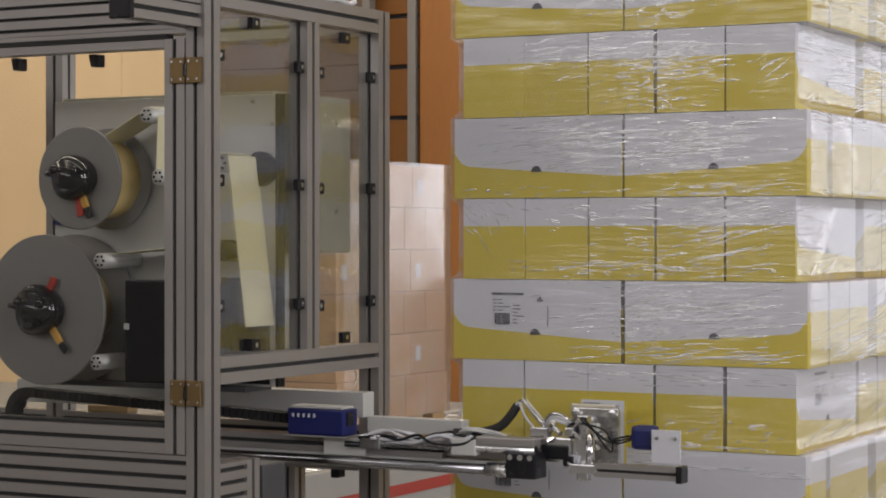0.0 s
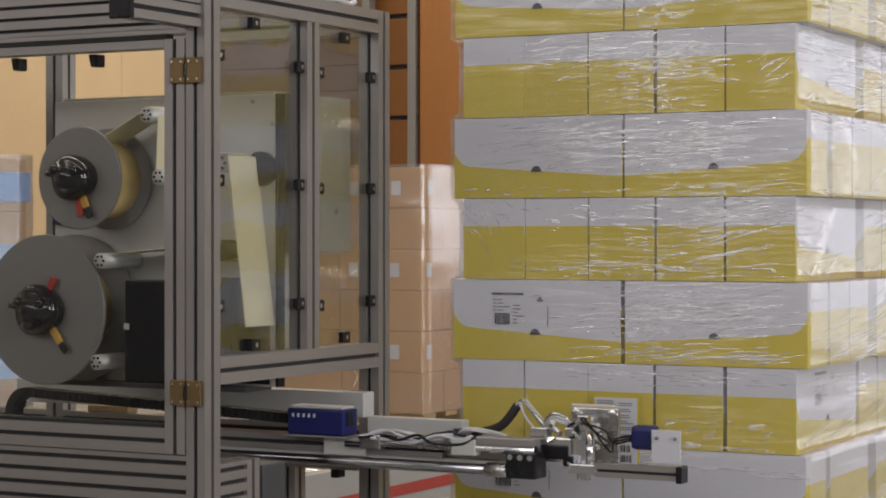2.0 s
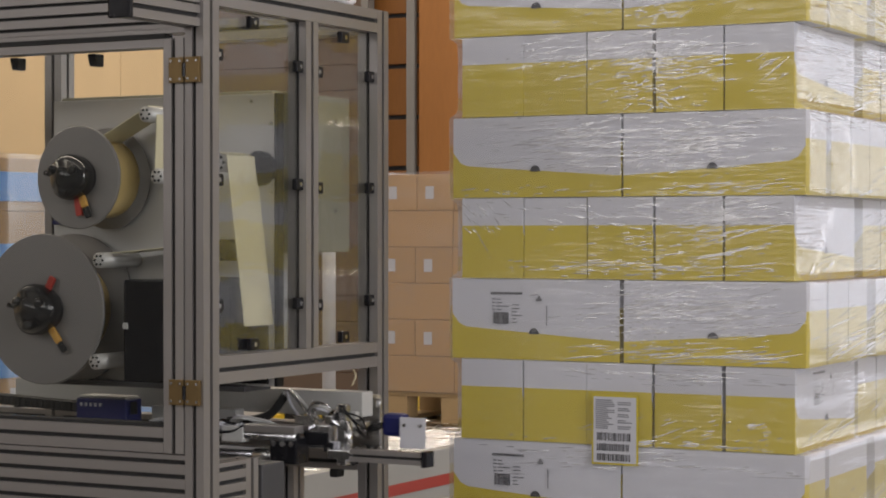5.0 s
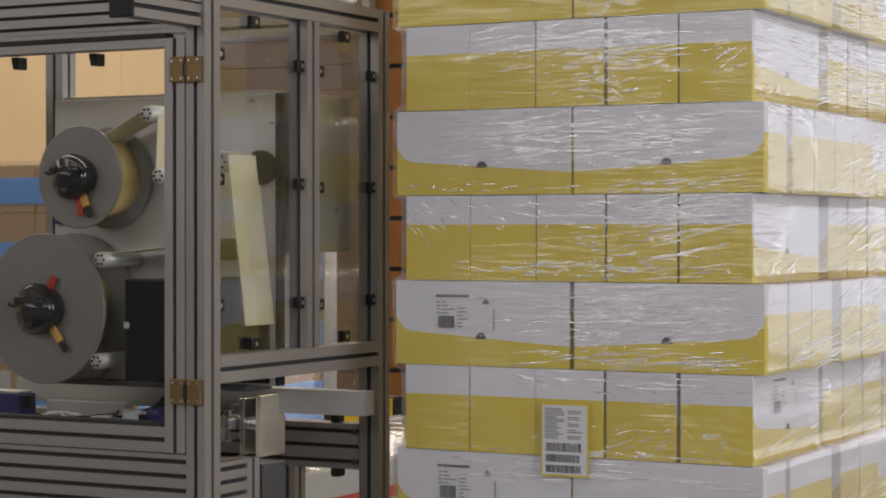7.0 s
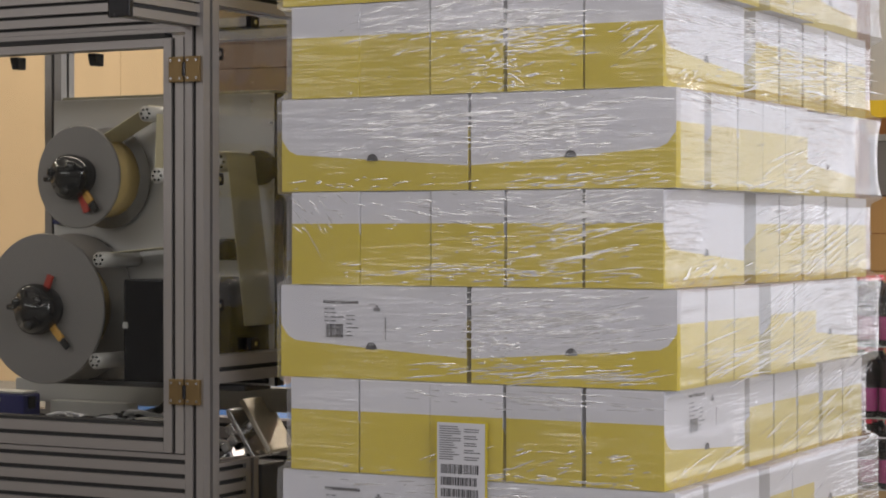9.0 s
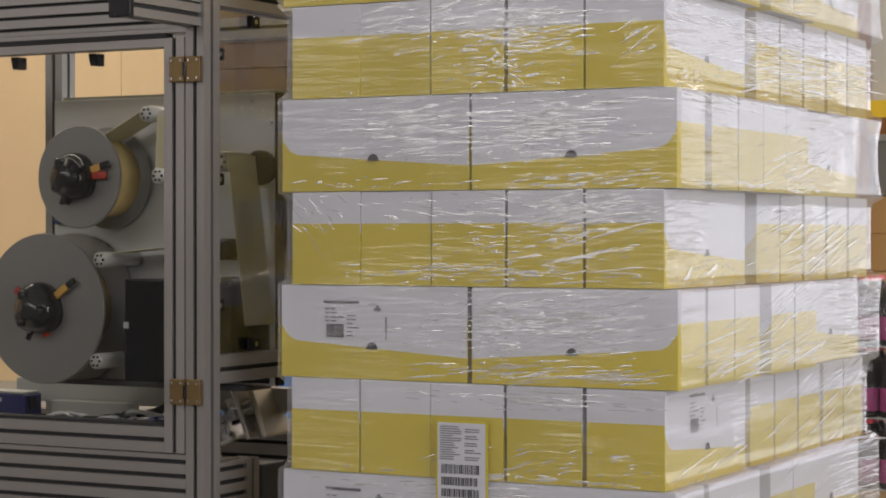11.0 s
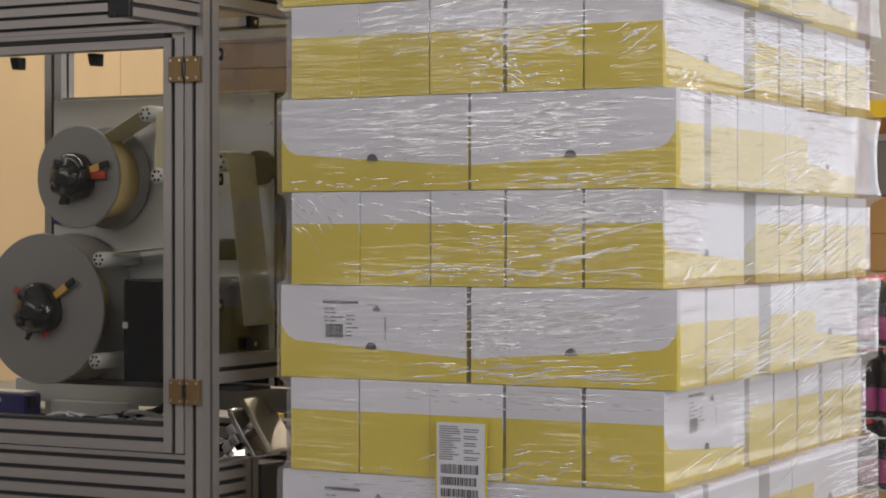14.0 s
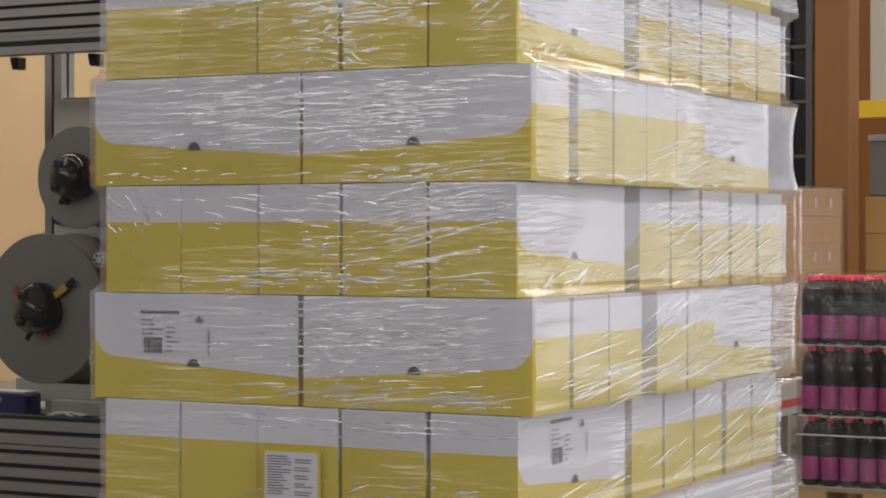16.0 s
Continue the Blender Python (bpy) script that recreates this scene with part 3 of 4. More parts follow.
def machine():
    m = thing("labelling_machine", (0, 0, 0), "pallet labelling machine in a slotted aluminium frame with clear panes", "machine")
    lo, top = 0.0, E + 0.49
    # corner columns
    beam("corner_column", m, "Z", lo, top, FX - 0.043, FX, FY, FY + 0.053)
    beam("corner_column", m, "Z", lo, top, FX - 0.05, FX, RY - 0.048, RY)
    for x in (-3.205, -4.15):
        beam("rear_column", m, "Z", lo, top, x, x + 0.05, RY - 0.05, RY)
    beam("corner_column", m, "Z", lo, top, -4.15, -4.1, FY, FY + 0.05)
    # side frame, towards the conveyor
    ya, yb = FY + 0.0535, RY - 0.0485
    beam("side_rail", m, "Y", ya, yb, FX - 0.045, FX, E + 0.440, top)
    beam("side_rail", m, "Y", ya, yb, FX - 0.045, FX, E - 0.290, E - 0.237)
    beam("side_post", m, "Z", E - 0.2365, E + 0.4395, FX - 0.045, FX - 0.001, 3.660, 3.708)
    beam("side_rail", m, "Y", ya, 3.44, FX - 0.05, FX - 0.004, E - 0.60, E - 0.445, 1, 6)
    beam("side_post", m, "Z", 0.0, E - 0.445, FX - 0.05, FX - 0.004, 3.4405, 3.485)
    pane1 = part("side_pane", box(FX - 0.024, FX - 0.020, ya + 0.001, 3.659, E - 0.236, E + 0.439), PANE_SIDE, m, "clear scratched side pane with imitated reflection streaks")
    pane2 = part("side_pane", box(FX - 0.024, FX - 0.020, 3.709, yb - 0.001, E - 0.236, E + 0.439), PANE_SIDE, m, "clear scratched side pane with imitated reflection streaks")
    pane1.visible_shadow = pane2.visible_shadow = False
    for z in (0.373, 0.130, -0.115):
        clamp(m, FX - 0.02, ya + 0.012, E + z - 0.025, "X")
        clamp(m, FX - 0.02, 3.651, E + z - 0.028, "X")
        clamp(m, FX - 0.02, 3.724, E + z - 0.034, "X")
        clamp(m, FX - 0.02, yb - 0.008, E + z - 0.030, "X")
    for y in (3.48, 3.83):
        for z in (0.42, -0.22):
            clamp(m, FX - 0.02, y, E + z, "X")
    # front frame
    x0 = -4.1
    beam("front_rail", m, "X", x0, FX - 0.0435, FY, FY + 0.05, E + 0.3962, E + 0.49, 1, 4, 0.007)
    part("rail_lip", box(x0, FX - 0.0435, FY + 0.001, FY + 0.05, E + 0.386, E + 0.396, 0.001), ALU, m)
    beam("front_rail", m, "X", x0, FX - 0.0435, FY, FY + 0.05, E - 0.565, E - 0.4255, 1, 5)
    beam("front_rail", m, "X", x0, FX - 0.0435, FY, FY + 0.05, E - 0.72, E - 0.5655, 1, 5)
    # rear frame
    beam("rear_rail", m, "X", x0, FX - 0.0505, RY - 0.05, RY, E + 0.44, E + 0.49)
    beam("rear_rail", m, "X", -3.1545, FX - 0.0505, RY - 0.05, RY, E - 0.52, E - 0.42, 1, 3)
    beam("rear_rail", m, "X", -4.0995, -3.2055, RY - 0.05, RY, E - 0.52, E - 0.42, 1, 3)
    beam("side_rail", m, "Y", FY + 0.05, RY - 0.05, -4.15, -4.1, E + 0.44, E + 0.49)
    # legs and cross pieces under the deck
    part("control_cabinet", box(-2.60, FX - 0.006, 3.50, 3.585, 0.0, E - 0.462, 0.004), DARKSTEEL, m, "dark grey control cabinet under the deck")
    beam("inner_post", m, "Z", 0.0, E - 0.521, -2.545, -2.505, 3.955, 4.0)
    # door
    dr = part("door", box(-3.13, -3.12, FY + 0.02, FY + 0.03, E, E + 0.001), BLACK, m)
    beam("door_stile", dr, "Z", E - 0.423, E + 0.376, -2.378, FX - 0.0455, FY - 0.002, FY + 0.043)
    beam("door_stile", dr, "Z", E - 0.423, E + 0.376, -3.42, -3.375, FY - 0.002, FY + 0.043)
    beam("door_rail", dr, "X", -3.3745, -2.3785, FY - 0.002, FY + 0.043, E + 0.360, E + 0.376, 1, 0)
    beam("door_rail", dr, "X", -3.3745, -2.3785, FY - 0.002, FY + 0.043, E - 0.423, E - 0.374)
    part("door_gasket", box(-3.42, -2.372, FY - 0.006, FY + 0.02, E + 0.3765, E + 0.3855, 0.001), RUBBER, m)
    part("deck_gasket", box(-3.3745, -2.3785, FY + 0.006, FY + 0.04, E - 0.3735, E - 0.367), RUBBER, dr)
    dp = part("door_pane", box(-3.374, -2.379, FY + 0.018, FY + 0.022, E - 0.3665, E + 0.3595), PANE, dr, "clear door pane")
    dp.visible_shadow = False
    for x in (-2.588, -2.786):
        bm = box(x - 0.010, x + 0.010, FY + 0.045, FY + 0.075, E + 0.334, E + 0.3595, 0.003)
        for v in bm.verts:
            if v.co.z < E + 0.345:
                v.co.x = x + 0.002 + (v.co.x - x) * 0.7
        part("door_bumper", bm, BLACK, dr)
    # hinges
    for z in (0.314, -0.304):
        h = part("hinge", box(-2.361, -2.327, FY - 0.009, FY - 0.003, E + z - 0.0245, E + z + 0.0245, 0.0015), BRASS, dr, "bronze-coloured hinge")
        part("hinge_leaf", box(-2.323, -2.290, FY - 0.009, FY - 0.001, E + z - 0.0245, E + z + 0.0245, 0.0015), BRASS, h)
        part("hinge_pin", rod((-2.325, FY - 0.009, E + z - 0.013), (-2.325, FY - 0.009, E + z + 0.013), 0.004, 12), BLACK, h)
        for sx in (-2.355, -2.334, -2.316, -2.296):
            for sz in (-0.017, 0.017):
                part("screw", rod((sx, FY - 0.008, E + z + sz), (sx, FY - 0.0105, E + z + sz), 0.0028, 8), STEEL, h)
    # outrigger profile with a black end cap
    beam("outrigger", m, "Y", 3.075, FY - 0.0005, -2.335, -2.293, E + 0.396, E + 0.437)
    part("end_cap", box(-2.338, -2.290, 3.06, 3.0745, E + 0.393, E + 0.44, 0.003), BLACK, m)
    beam("outrigger", m, "Y", 3.075, FY - 0.0005, -2.335, -2.293, E + 0.441, E + 0.482)
    wb = part("rest_block", box(-3.085, -2.968, 3.955, 3.995, E - 0.4195, E - 0.404, 0.002), PALLETWOOD, m, "small timber rest block")
    part("knob", lathe([(0.014, E - 0.4035), (0.016, E - 0.395), (0.012, E - 0.382)], (-3.02, 3.975, 0), "Z", 20), BLACK, wb)
    part("knob", lathe([(0.012, E - 0.4195), (0.016, E - 0.41), (0.014, E - 0.39)], (-3.30, 3.97, 0), "Z", 20), BLACK, m)
    part("rubber_stop", box(-2.412, -2.392, 3.955, 3.985, E - 0.4195, E - 0.385, 0.004), RUBBER, m)
    part("rubber_stop", box(-2.412, -2.390, 3.955, 3.985, E - 0.540, E - 0.5205, 0.004), RUBBER, m)
    for z in (-0.437, -0.503):
        part("slot_nut", rod((-2.345, 3.949, E + z), (-2.345, 3.946, E + z), 0.007, 10), DARKSTEEL, m)
    smooth(part("cable", tube([(FX - 0.02, 3.74, E + 0.494), (FX - 0.015, 3.80, E + 0.500), (FX - 0.02, 3.86, E + 0.496), (FX - 0.03, 3.90, E + 0.505)], 0.006, 8), WHITE, m, "loose white cable"))
    part("lamp_box", box(FX - 0.05, FX - 0.005, 3.70, 3.735, E + 0.4905, E + 0.53, 0.003), RED, m)
    smooth(part("thin_cable", tube([(FX - 0.03, 3.90, E - 0.295), (FX - 0.028, 3.905, E - 0.31), (FX - 0.034, 3.90, E - 0.33)], 0.0018, 6), PAPER, m))
    return m, printer(m)


def printer(m):
    """The print-and-apply unit: back plate, housing, reels, rollers and the label web."""
    part("back_plate", box(-2.912, -2.3395, 3.62, 3.632, E - 0.315, E + 0.290, 0.002), ALU_PLATE, m, "grey aluminium back plate")
    part("plate_edge", box(-2.3394, -2.3325, 3.619, 3.646, E - 0.315, E + 0.290, 0.002), BLACK, m)
    hs = part("housing", box(-2.90, -2.352, 3.6325, 3.944, E - 0.04, E + 0.297, 0.004), HOUSING, m, "drab grey printer housing")
    for z in (0.05, 0.24):
        part("screw", rod((-2.3525, 3.88, E + z), (-2.349, 3.88, E + z), 0.005, 10), STEEL, hs)
    part("lower_housing", box(-2.90, -2.42, 3.6325, 3.80, E - 0.30, E - 0.0405, 0.004), GREY, m)
    part("base_tray", box(-2.93, -2.40, 3.60, 3.70, E - 0.327, E - 0.3155, 0.002), DARKSTEEL, m)
    part("cable_duct", box(-3.2, -2.257, 3.836, 3.882, E - 0.391, E - 0.338, 0.002), GREY, m, "light grey cable duct")
    part("deck", box(-4.09, -2.42, 3.345, 3.60, E - 0.50, E - 0.487), ALU_PLATE, m)

    def reel(x, z, r, core, web, name, hub_r, lever):
        rl = part(name, lathe([(r - 0.002, 3.497), (r, 3.499), (r, 3.503), (0.03, 3.5035)], (x, 0, z), "Y", 64), DISC, m, "label reel between grey flanges")
        smooth(part("back_flange", lathe([(0.03, 3.6005), (r, 3.601), (r, 3.607), (0.03, 3.6075)], (x, 0, z), "Y", 64), DISC, rl))
        smooth(part("label_roll", lathe([(core, 3.504), (web, 3.5045), (web, 3.600), (core, 3.6004)], (x, 0, z), "Y", 64), ROLL, rl))
        h = hub_r
        bm = lathe([(h, 3.4965), (h * 1.03, 3.478), (h * 0.97, 3.462), (h * 0.78, 3.450), (h * 0.5, 3.444), (h * 0.46, 3.440), (0.004, 3.439)], (x, 0, z), "Y", 48)
        for v in bm.verts:
            lobe = 1 + 0.05 * math.cos(3 * math.atan2(v.co.z - z, v.co.x - x))
            v.co.x, v.co.z = x + (v.co.x - x) * lobe, z + (v.co.z - z) * lobe
        hub = smooth(part("hub", bm, HUBBLACK, rl, "glossy black three-lobed hub"))
        for k in range(3):
            a3 = 2 * math.pi * k / 3 + 0.5
            smooth(part("hub_boss", lathe([(0.011, 3.452), (0.0115, 3.443), (0.007, 3.4385), (0.002, 3.438)], (x + h * 0.62 * math.cos(a3), 0, z + h * 0.62 * math.sin(a3)), "Y", 20), HUBBLACK, hub))
        smooth(part("hub_handle", rod((x - h * 0.7, 3.47, z + 0.004), (x - h - 0.013, 3.462, z + 0.010), 0.0075, 14, 0.0055), HUBBLACK, hub))
        for ang, mat, length in lever:
            a = radians(ang)
            ca, sa = math.cos(a), math.sin(a)
            bm = box(-0.008, 0.008, -0.008, 0.0, h * 0.75, h + length, 0.003)
            bmesh.ops.transform(bm, matrix=Matrix.Translation((x, 3.49, z)) @ Matrix.Rotation(-a + math.pi / 2, 4, "Y"), verts=bm.verts)
            part("lever", bm, mat, rl)
            if mat is AMBER:
                bm = box(-0.007, 0.007, -0.009, -0.001, h + length + 0.001, h + length + 0.024, 0.003)
                bmesh.ops.transform(bm, matrix=Matrix.Translation((x, 3.49, z)) @ Matrix.Rotation(-a + math.pi / 2, 4, "Y"), verts=bm.verts)
                part("lever_tip", bm, RUBBER, rl)
        return rl

    turning = []
    turning.append(reel(-2.750, E + 0.1185, 0.1085, 0.04, 0.084, "supply_reel", 0.047, ((-80, RED, 0.035), (-105 + 40, AMBER, 0.022), (165, BLACK, 0.015))))
    turning.append(reel(-2.843, E - 0.160, 0.160, 0.04, 0.10, "take_up_reel", 0.053, ((62, RED, 0.025), (-52, AMBER, 0.034), (200, RED, 0.008))))

    def roller(x, z, r, y0=3.49, mat=ALU_PLATE):
        ob = smooth(part("guide_roller", lathe([(r * 0.3, y0), (r, y0 + 0.001), (r, 3.618), (r * 0.3, 3.619)], (x, 0, z), "Y", 28), mat, m))
        for k in range(6):
            a = k * math.pi / 3
            part("roller_spoke", rod((x + r * 0.6 * math.cos(a), y0 - 0.0015, z + r * 0.6 * math.sin(a)), (x + r * 0.6 * math.cos(a), y0 + 0.002, z + r * 0.6 * math.sin(a)), r * 0.16, 8), BLACK, ob)
        return ob

    roller(-2.570, E + 0.246, 0.0165)
    roller(-2.541, E + 0.118, 0.0165)
    roller(-2.690, E - 0.055, 0.0165)
    roller(-2.700, E - 0.267, 0.0165)
    roller(-2.402, E - 0.033, 0.022, 3.52, BLACK)
    roller(-2.405, E + 0.145, 0.020, 3.515)
    part("web_wheel", lathe([(0.02, 3.60), (0.036, 3.601), (0.036, 3.614), (0.02, 3.615)], (-2.366, 0, E + 0.135), "Y", 40), BLACK, m)

    def strip(name, a, b, y0, y1, lift=0.0):
        (ax, az), (bx, bz) = a, b
        nx, nz = -(bz - az), (bx - ax)
        ln = math.hypot(nx, nz)
        nx, nz = nx / ln * 0.0008, nz / ln * 0.0008
        bm = bmesh.new()
        v = [bm.verts.new(p) for y in (y0, y1) for p in ((ax - nx, y, az - nz), (bx - nx, y, bz - nz), (bx + nx, y, bz + nz), (ax + nx, y, az + nz))]
        for f in ((0, 1, 2, 3), (7, 6, 5, 4), (0, 4, 5, 1), (1, 5, 6, 2), (2, 6, 7, 3), (3, 7, 4, 0)):
            bm.faces.new([v[i] for i in f])
        bmesh.ops.recalc_face_normals(bm, faces=bm.faces)
        part(name, bm, PAPER, m, "pale yellow label web")

    strip("label_web", (-2.722, E + 0.19), (-2.573, E + 0.264), 3.506, 3.598)
    strip("label_web", (-2.553, E + 0.246), (-2.558, E + 0.122), 3.506, 3.598)
    strip("label_web", (-2.405, E + 0.166), (-2.384, E + 0.163), 3.50, 3.605)
    strip("label_web", (-2.376, E + 0.160), (-2.333, E - 0.186), 3.50, 3.605)
    strip("label_web", (-2.675, E - 0.04), (-2.44, E - 0.02), 3.51, 3.595)
    # print engine and its dark cover
    bl = part("print_engine", box(-2.634, -2.475, 3.50, 3.6195, E - 0.307, E - 0.095, 0.004), BLACK, m, "black print engine")
    part("indicator", box(-2.634, -2.622, 3.4975, 3.4999, E - 0.197, E - 0.184), GREY, bl)
    part("motor", lathe([(0.02, 3.55), (0.042, 3.552), (0.042, 3.612), (0.02, 3.613)], (-2.408, 0, E - 0.137), "Y", 32), BLACK, m)
    part("engine_cover", box(-2.47, -2.352, 3.614, 3.6195, E - 0.31, E - 0.09, 0.002), BLACK, m)
    part("print_head", box(-2.47, -2.388, 3.53, 3.6135, E - 0.285, E - 0.105, 0.004), BLACK, m, "black print head block")
    for x, z in ((-2.393, 0.275), (-2.346, 0.227), (-2.345, 0.085), (-2.349, -0.171)):
        part("screw", rod((x, 3.6195, E + z), (x, 3.6165, E + z), 0.0035, 10), STEEL, m)
    part("clip", box(-2.905, -2.86, 3.605, 3.6195, E + 0.02, E + 0.03, 0.002), BLUE, m)
    return turning


def arm():
    """The sliding arm that carries the label to the pallet, drawn fully out; its head swings on the end."""
    a = thing("applicator_arm", (0, 0, 0), "extending steel applicator arm with cables, valves and a blue box", "machine arm")
    beam("carriage_profile", a, "X", -2.80, -2.02, 3.752, 3.80, E - 0.458, E - 0.425)
    part("carriage_plate", box(-2.80, -1.90, 3.757, 3.80, E - 0.488, E - 0.4585, 0.001), ALU_PLATE, a)
    part("slide_rail", box(-2.0195, -1.80, 3.765, 3.80, E - 0.455, E - 0.43, 0.002), ALU, a)
    part("cover_plate", box(-2.30, -2.20, 3.745, 3.7515, E - 0.462, E - 0.426, 0.001), GREY, a)
    smooth(part("guide_rod", rod((-2.95, 3.745, E - 0.474), (-1.90, 3.745, E - 0.474), 0.0105, 20), RODSTEEL, a, "polished guide rod"))
    smooth(part("rod_end", rod((-1.912, 3.745, E - 0.4735), (-1.855, 3.745, E - 0.4735), 0.0145, 20), STEEL, a))
    blk = part("rod_block", box(-1.858, -1.792, 3.715, 3.77, E - 0.486, E - 0.433, 0.004), BLACK, a)
    for x in (-1.847, -1.825, -1.803):
        part("screw", rod((x, 3.7155, E - 0.443), (x, 3.7125, E - 0.443), 0.006, 12), STEEL, blk)
    bb = part("valve_box", box(-2.375, -2.238, 3.72, 3.78, E - 0.421, E - 0.366, 0.004), BLUE, a, "dark blue valve box")
    part("box_lid", box(-2.37, -2.243, 3.725, 3.775, E - 0.3655, E - 0.360, 0.002), GREY, bb)
    # row of five white plugs on the box, unlit
    for k in range(5):
        part("lamp", box(-2.362 + k * 0.013, -2.357 + k * 0.013, 3.7185, 3.7195, E - 0.384, E - 0.376), WHITE, bb)
    part("socket", box(-2.2375, -2.2355, 3.735, 3.76, E - 0.40, E - 0.372), BLACK, bb)
    part("box_plate", box(-2.385, -2.235, 3.715, 3.785, E - 0.4245, E - 0.4215, 0.001), ALU, a)
    part("cover", box(-2.226, -2.000, 3.80, 3.832, E - 0.416, E - 0.384, 0.002), GREY, a, "light grey cover strip")
    # cylinder with fittings
    smooth(part("cylinder", rod((-2.16, 3.735, E - 0.43), (-1.80, 3.735, E - 0.43), 0.0095, 20), STEEL, a))
    part("cylinder_mount", box(-1.985, -1.93, 3.722, 3.75, E - 0.446, E - 0.412, 0.003), GREY, a)
    part("cylinder_cap", box(-2.20, -2.15, 3.722, 3.75, E - 0.444, E - 0.414, 0.003), STEEL, a)
    part("piston_rod", rod((-2.24, 3.735, E - 0.437), (-2.2, 3.735, E - 0.437), 0.006, 12), BLACK, a)
    part("bridge", box(-1.93, -1.80, 3.725, 3.76, E - 0.424, E - 0.406, 0.003), ALU, a)
    r = random.Random(11)
    for k in range(9):     # white pneumatic hoses lying along the arm
        y = 3.715 + 0.006 * k
        pts = [(-2.20 + r.uniform(-0.02, 0.03), y, E - 0.42)]
        for i in range(5):
            pts.append((-2.15 + 0.045 * i + r.uniform(-0.01, 0.01), y + r.uniform(-0.01, 0.015), E - 0.413 + r.uniform(-0.012, 0.008)))
        pts.append((-1.95 + r.uniform(-0.03, 0.02), y + 0.01, E - 0.41))
        smooth(part("hose", tube(pts, 0.0031, 8), WHITE if k % 4 else BLACK, a))
    smooth(part("corrugated_hose", tube([(-2.01, 3.785, E - 0.408), (-1.95, 3.79, E - 0.404), (-1.905, 3.795, E - 0.388), (-1.872, 3.80, E - 0.347)], 0.0095, 12), RUBBER, a))
    for k in range(9):     # thin tubes that drop from the corrugated hose to the head
        o, q = r.uniform(-0.010, 0.010), r.uniform(-0.012, 0.012)
        pts = [(-1.874 + o * 0.3, 3.80 + q * 0.4, E - 0.350), (-1.862 + o * 0.3, 3.80 + q * 0.6, E - 0.338 + o * 0.3), (-1.842 + o, 3.80 + q, E - 0.362 + o * 0.4), (-1.815 + o, 3.80 + q, E - 0.392 + o * 0.5)]
        smooth(part("hose", tube(pts, 0.0026, 7), (WHITE, GREY, CHROME)[k % 3], a))
    for k in range(7):     # loose white tubes over the cover
        x = -2.0 + r.uniform(-0.02, 0.02)
        pts = [(x, 3.77, E - 0.415), (x + 0.03, 3.765 + r.uniform(-0.02, 0.01), E - 0.398 + r.uniform(-0.006, 0.006)), (x + 0.075, 3.77, E - 0.404 + r.uniform(-0.004, 0.004)), (x + 0.10, 3.785, E - 0.412)]
        smooth(part("hose", tube(pts, 0.0028, 7), WHITE if k % 2 else GREY, a))
    # energy chain along the back of the arm
    chain = bmesh.new()
    for k in range(46):
        x = -3.10 + 0.0165 * k
        box(x, x + 0.0145, 3.745, 3.785, E - 0.372 - 0.0007 * k, E - 0.350 - 0.0007 * k, 0.002, chain)
    for k in range(9):
        an = math.pi / 2 + k * math.pi / 2 / 8
        bm = box(-0.007, 0.007, 3.745, 3.785, -0.011, 0.011, 0.002)
        bmesh.ops.transform(bm, matrix=Matrix.Translation((-3.10 + 0.048 * math.cos(an), 0, E - 0.41 + 0.049 * math.sin(an))) @ Matrix.Rotation(math.pi / 2 - an, 4, "Y"), verts=bm.verts)
        me = bpy.data.meshes.new("link")
        bm.to_mesh(me)
        bm.free()
        chain.from_mesh(me)
    part("energy_chain", chain, RUBBER, a, "black energy chain")
    return a, head(a)


HEAD = (-1.75, 3.80)


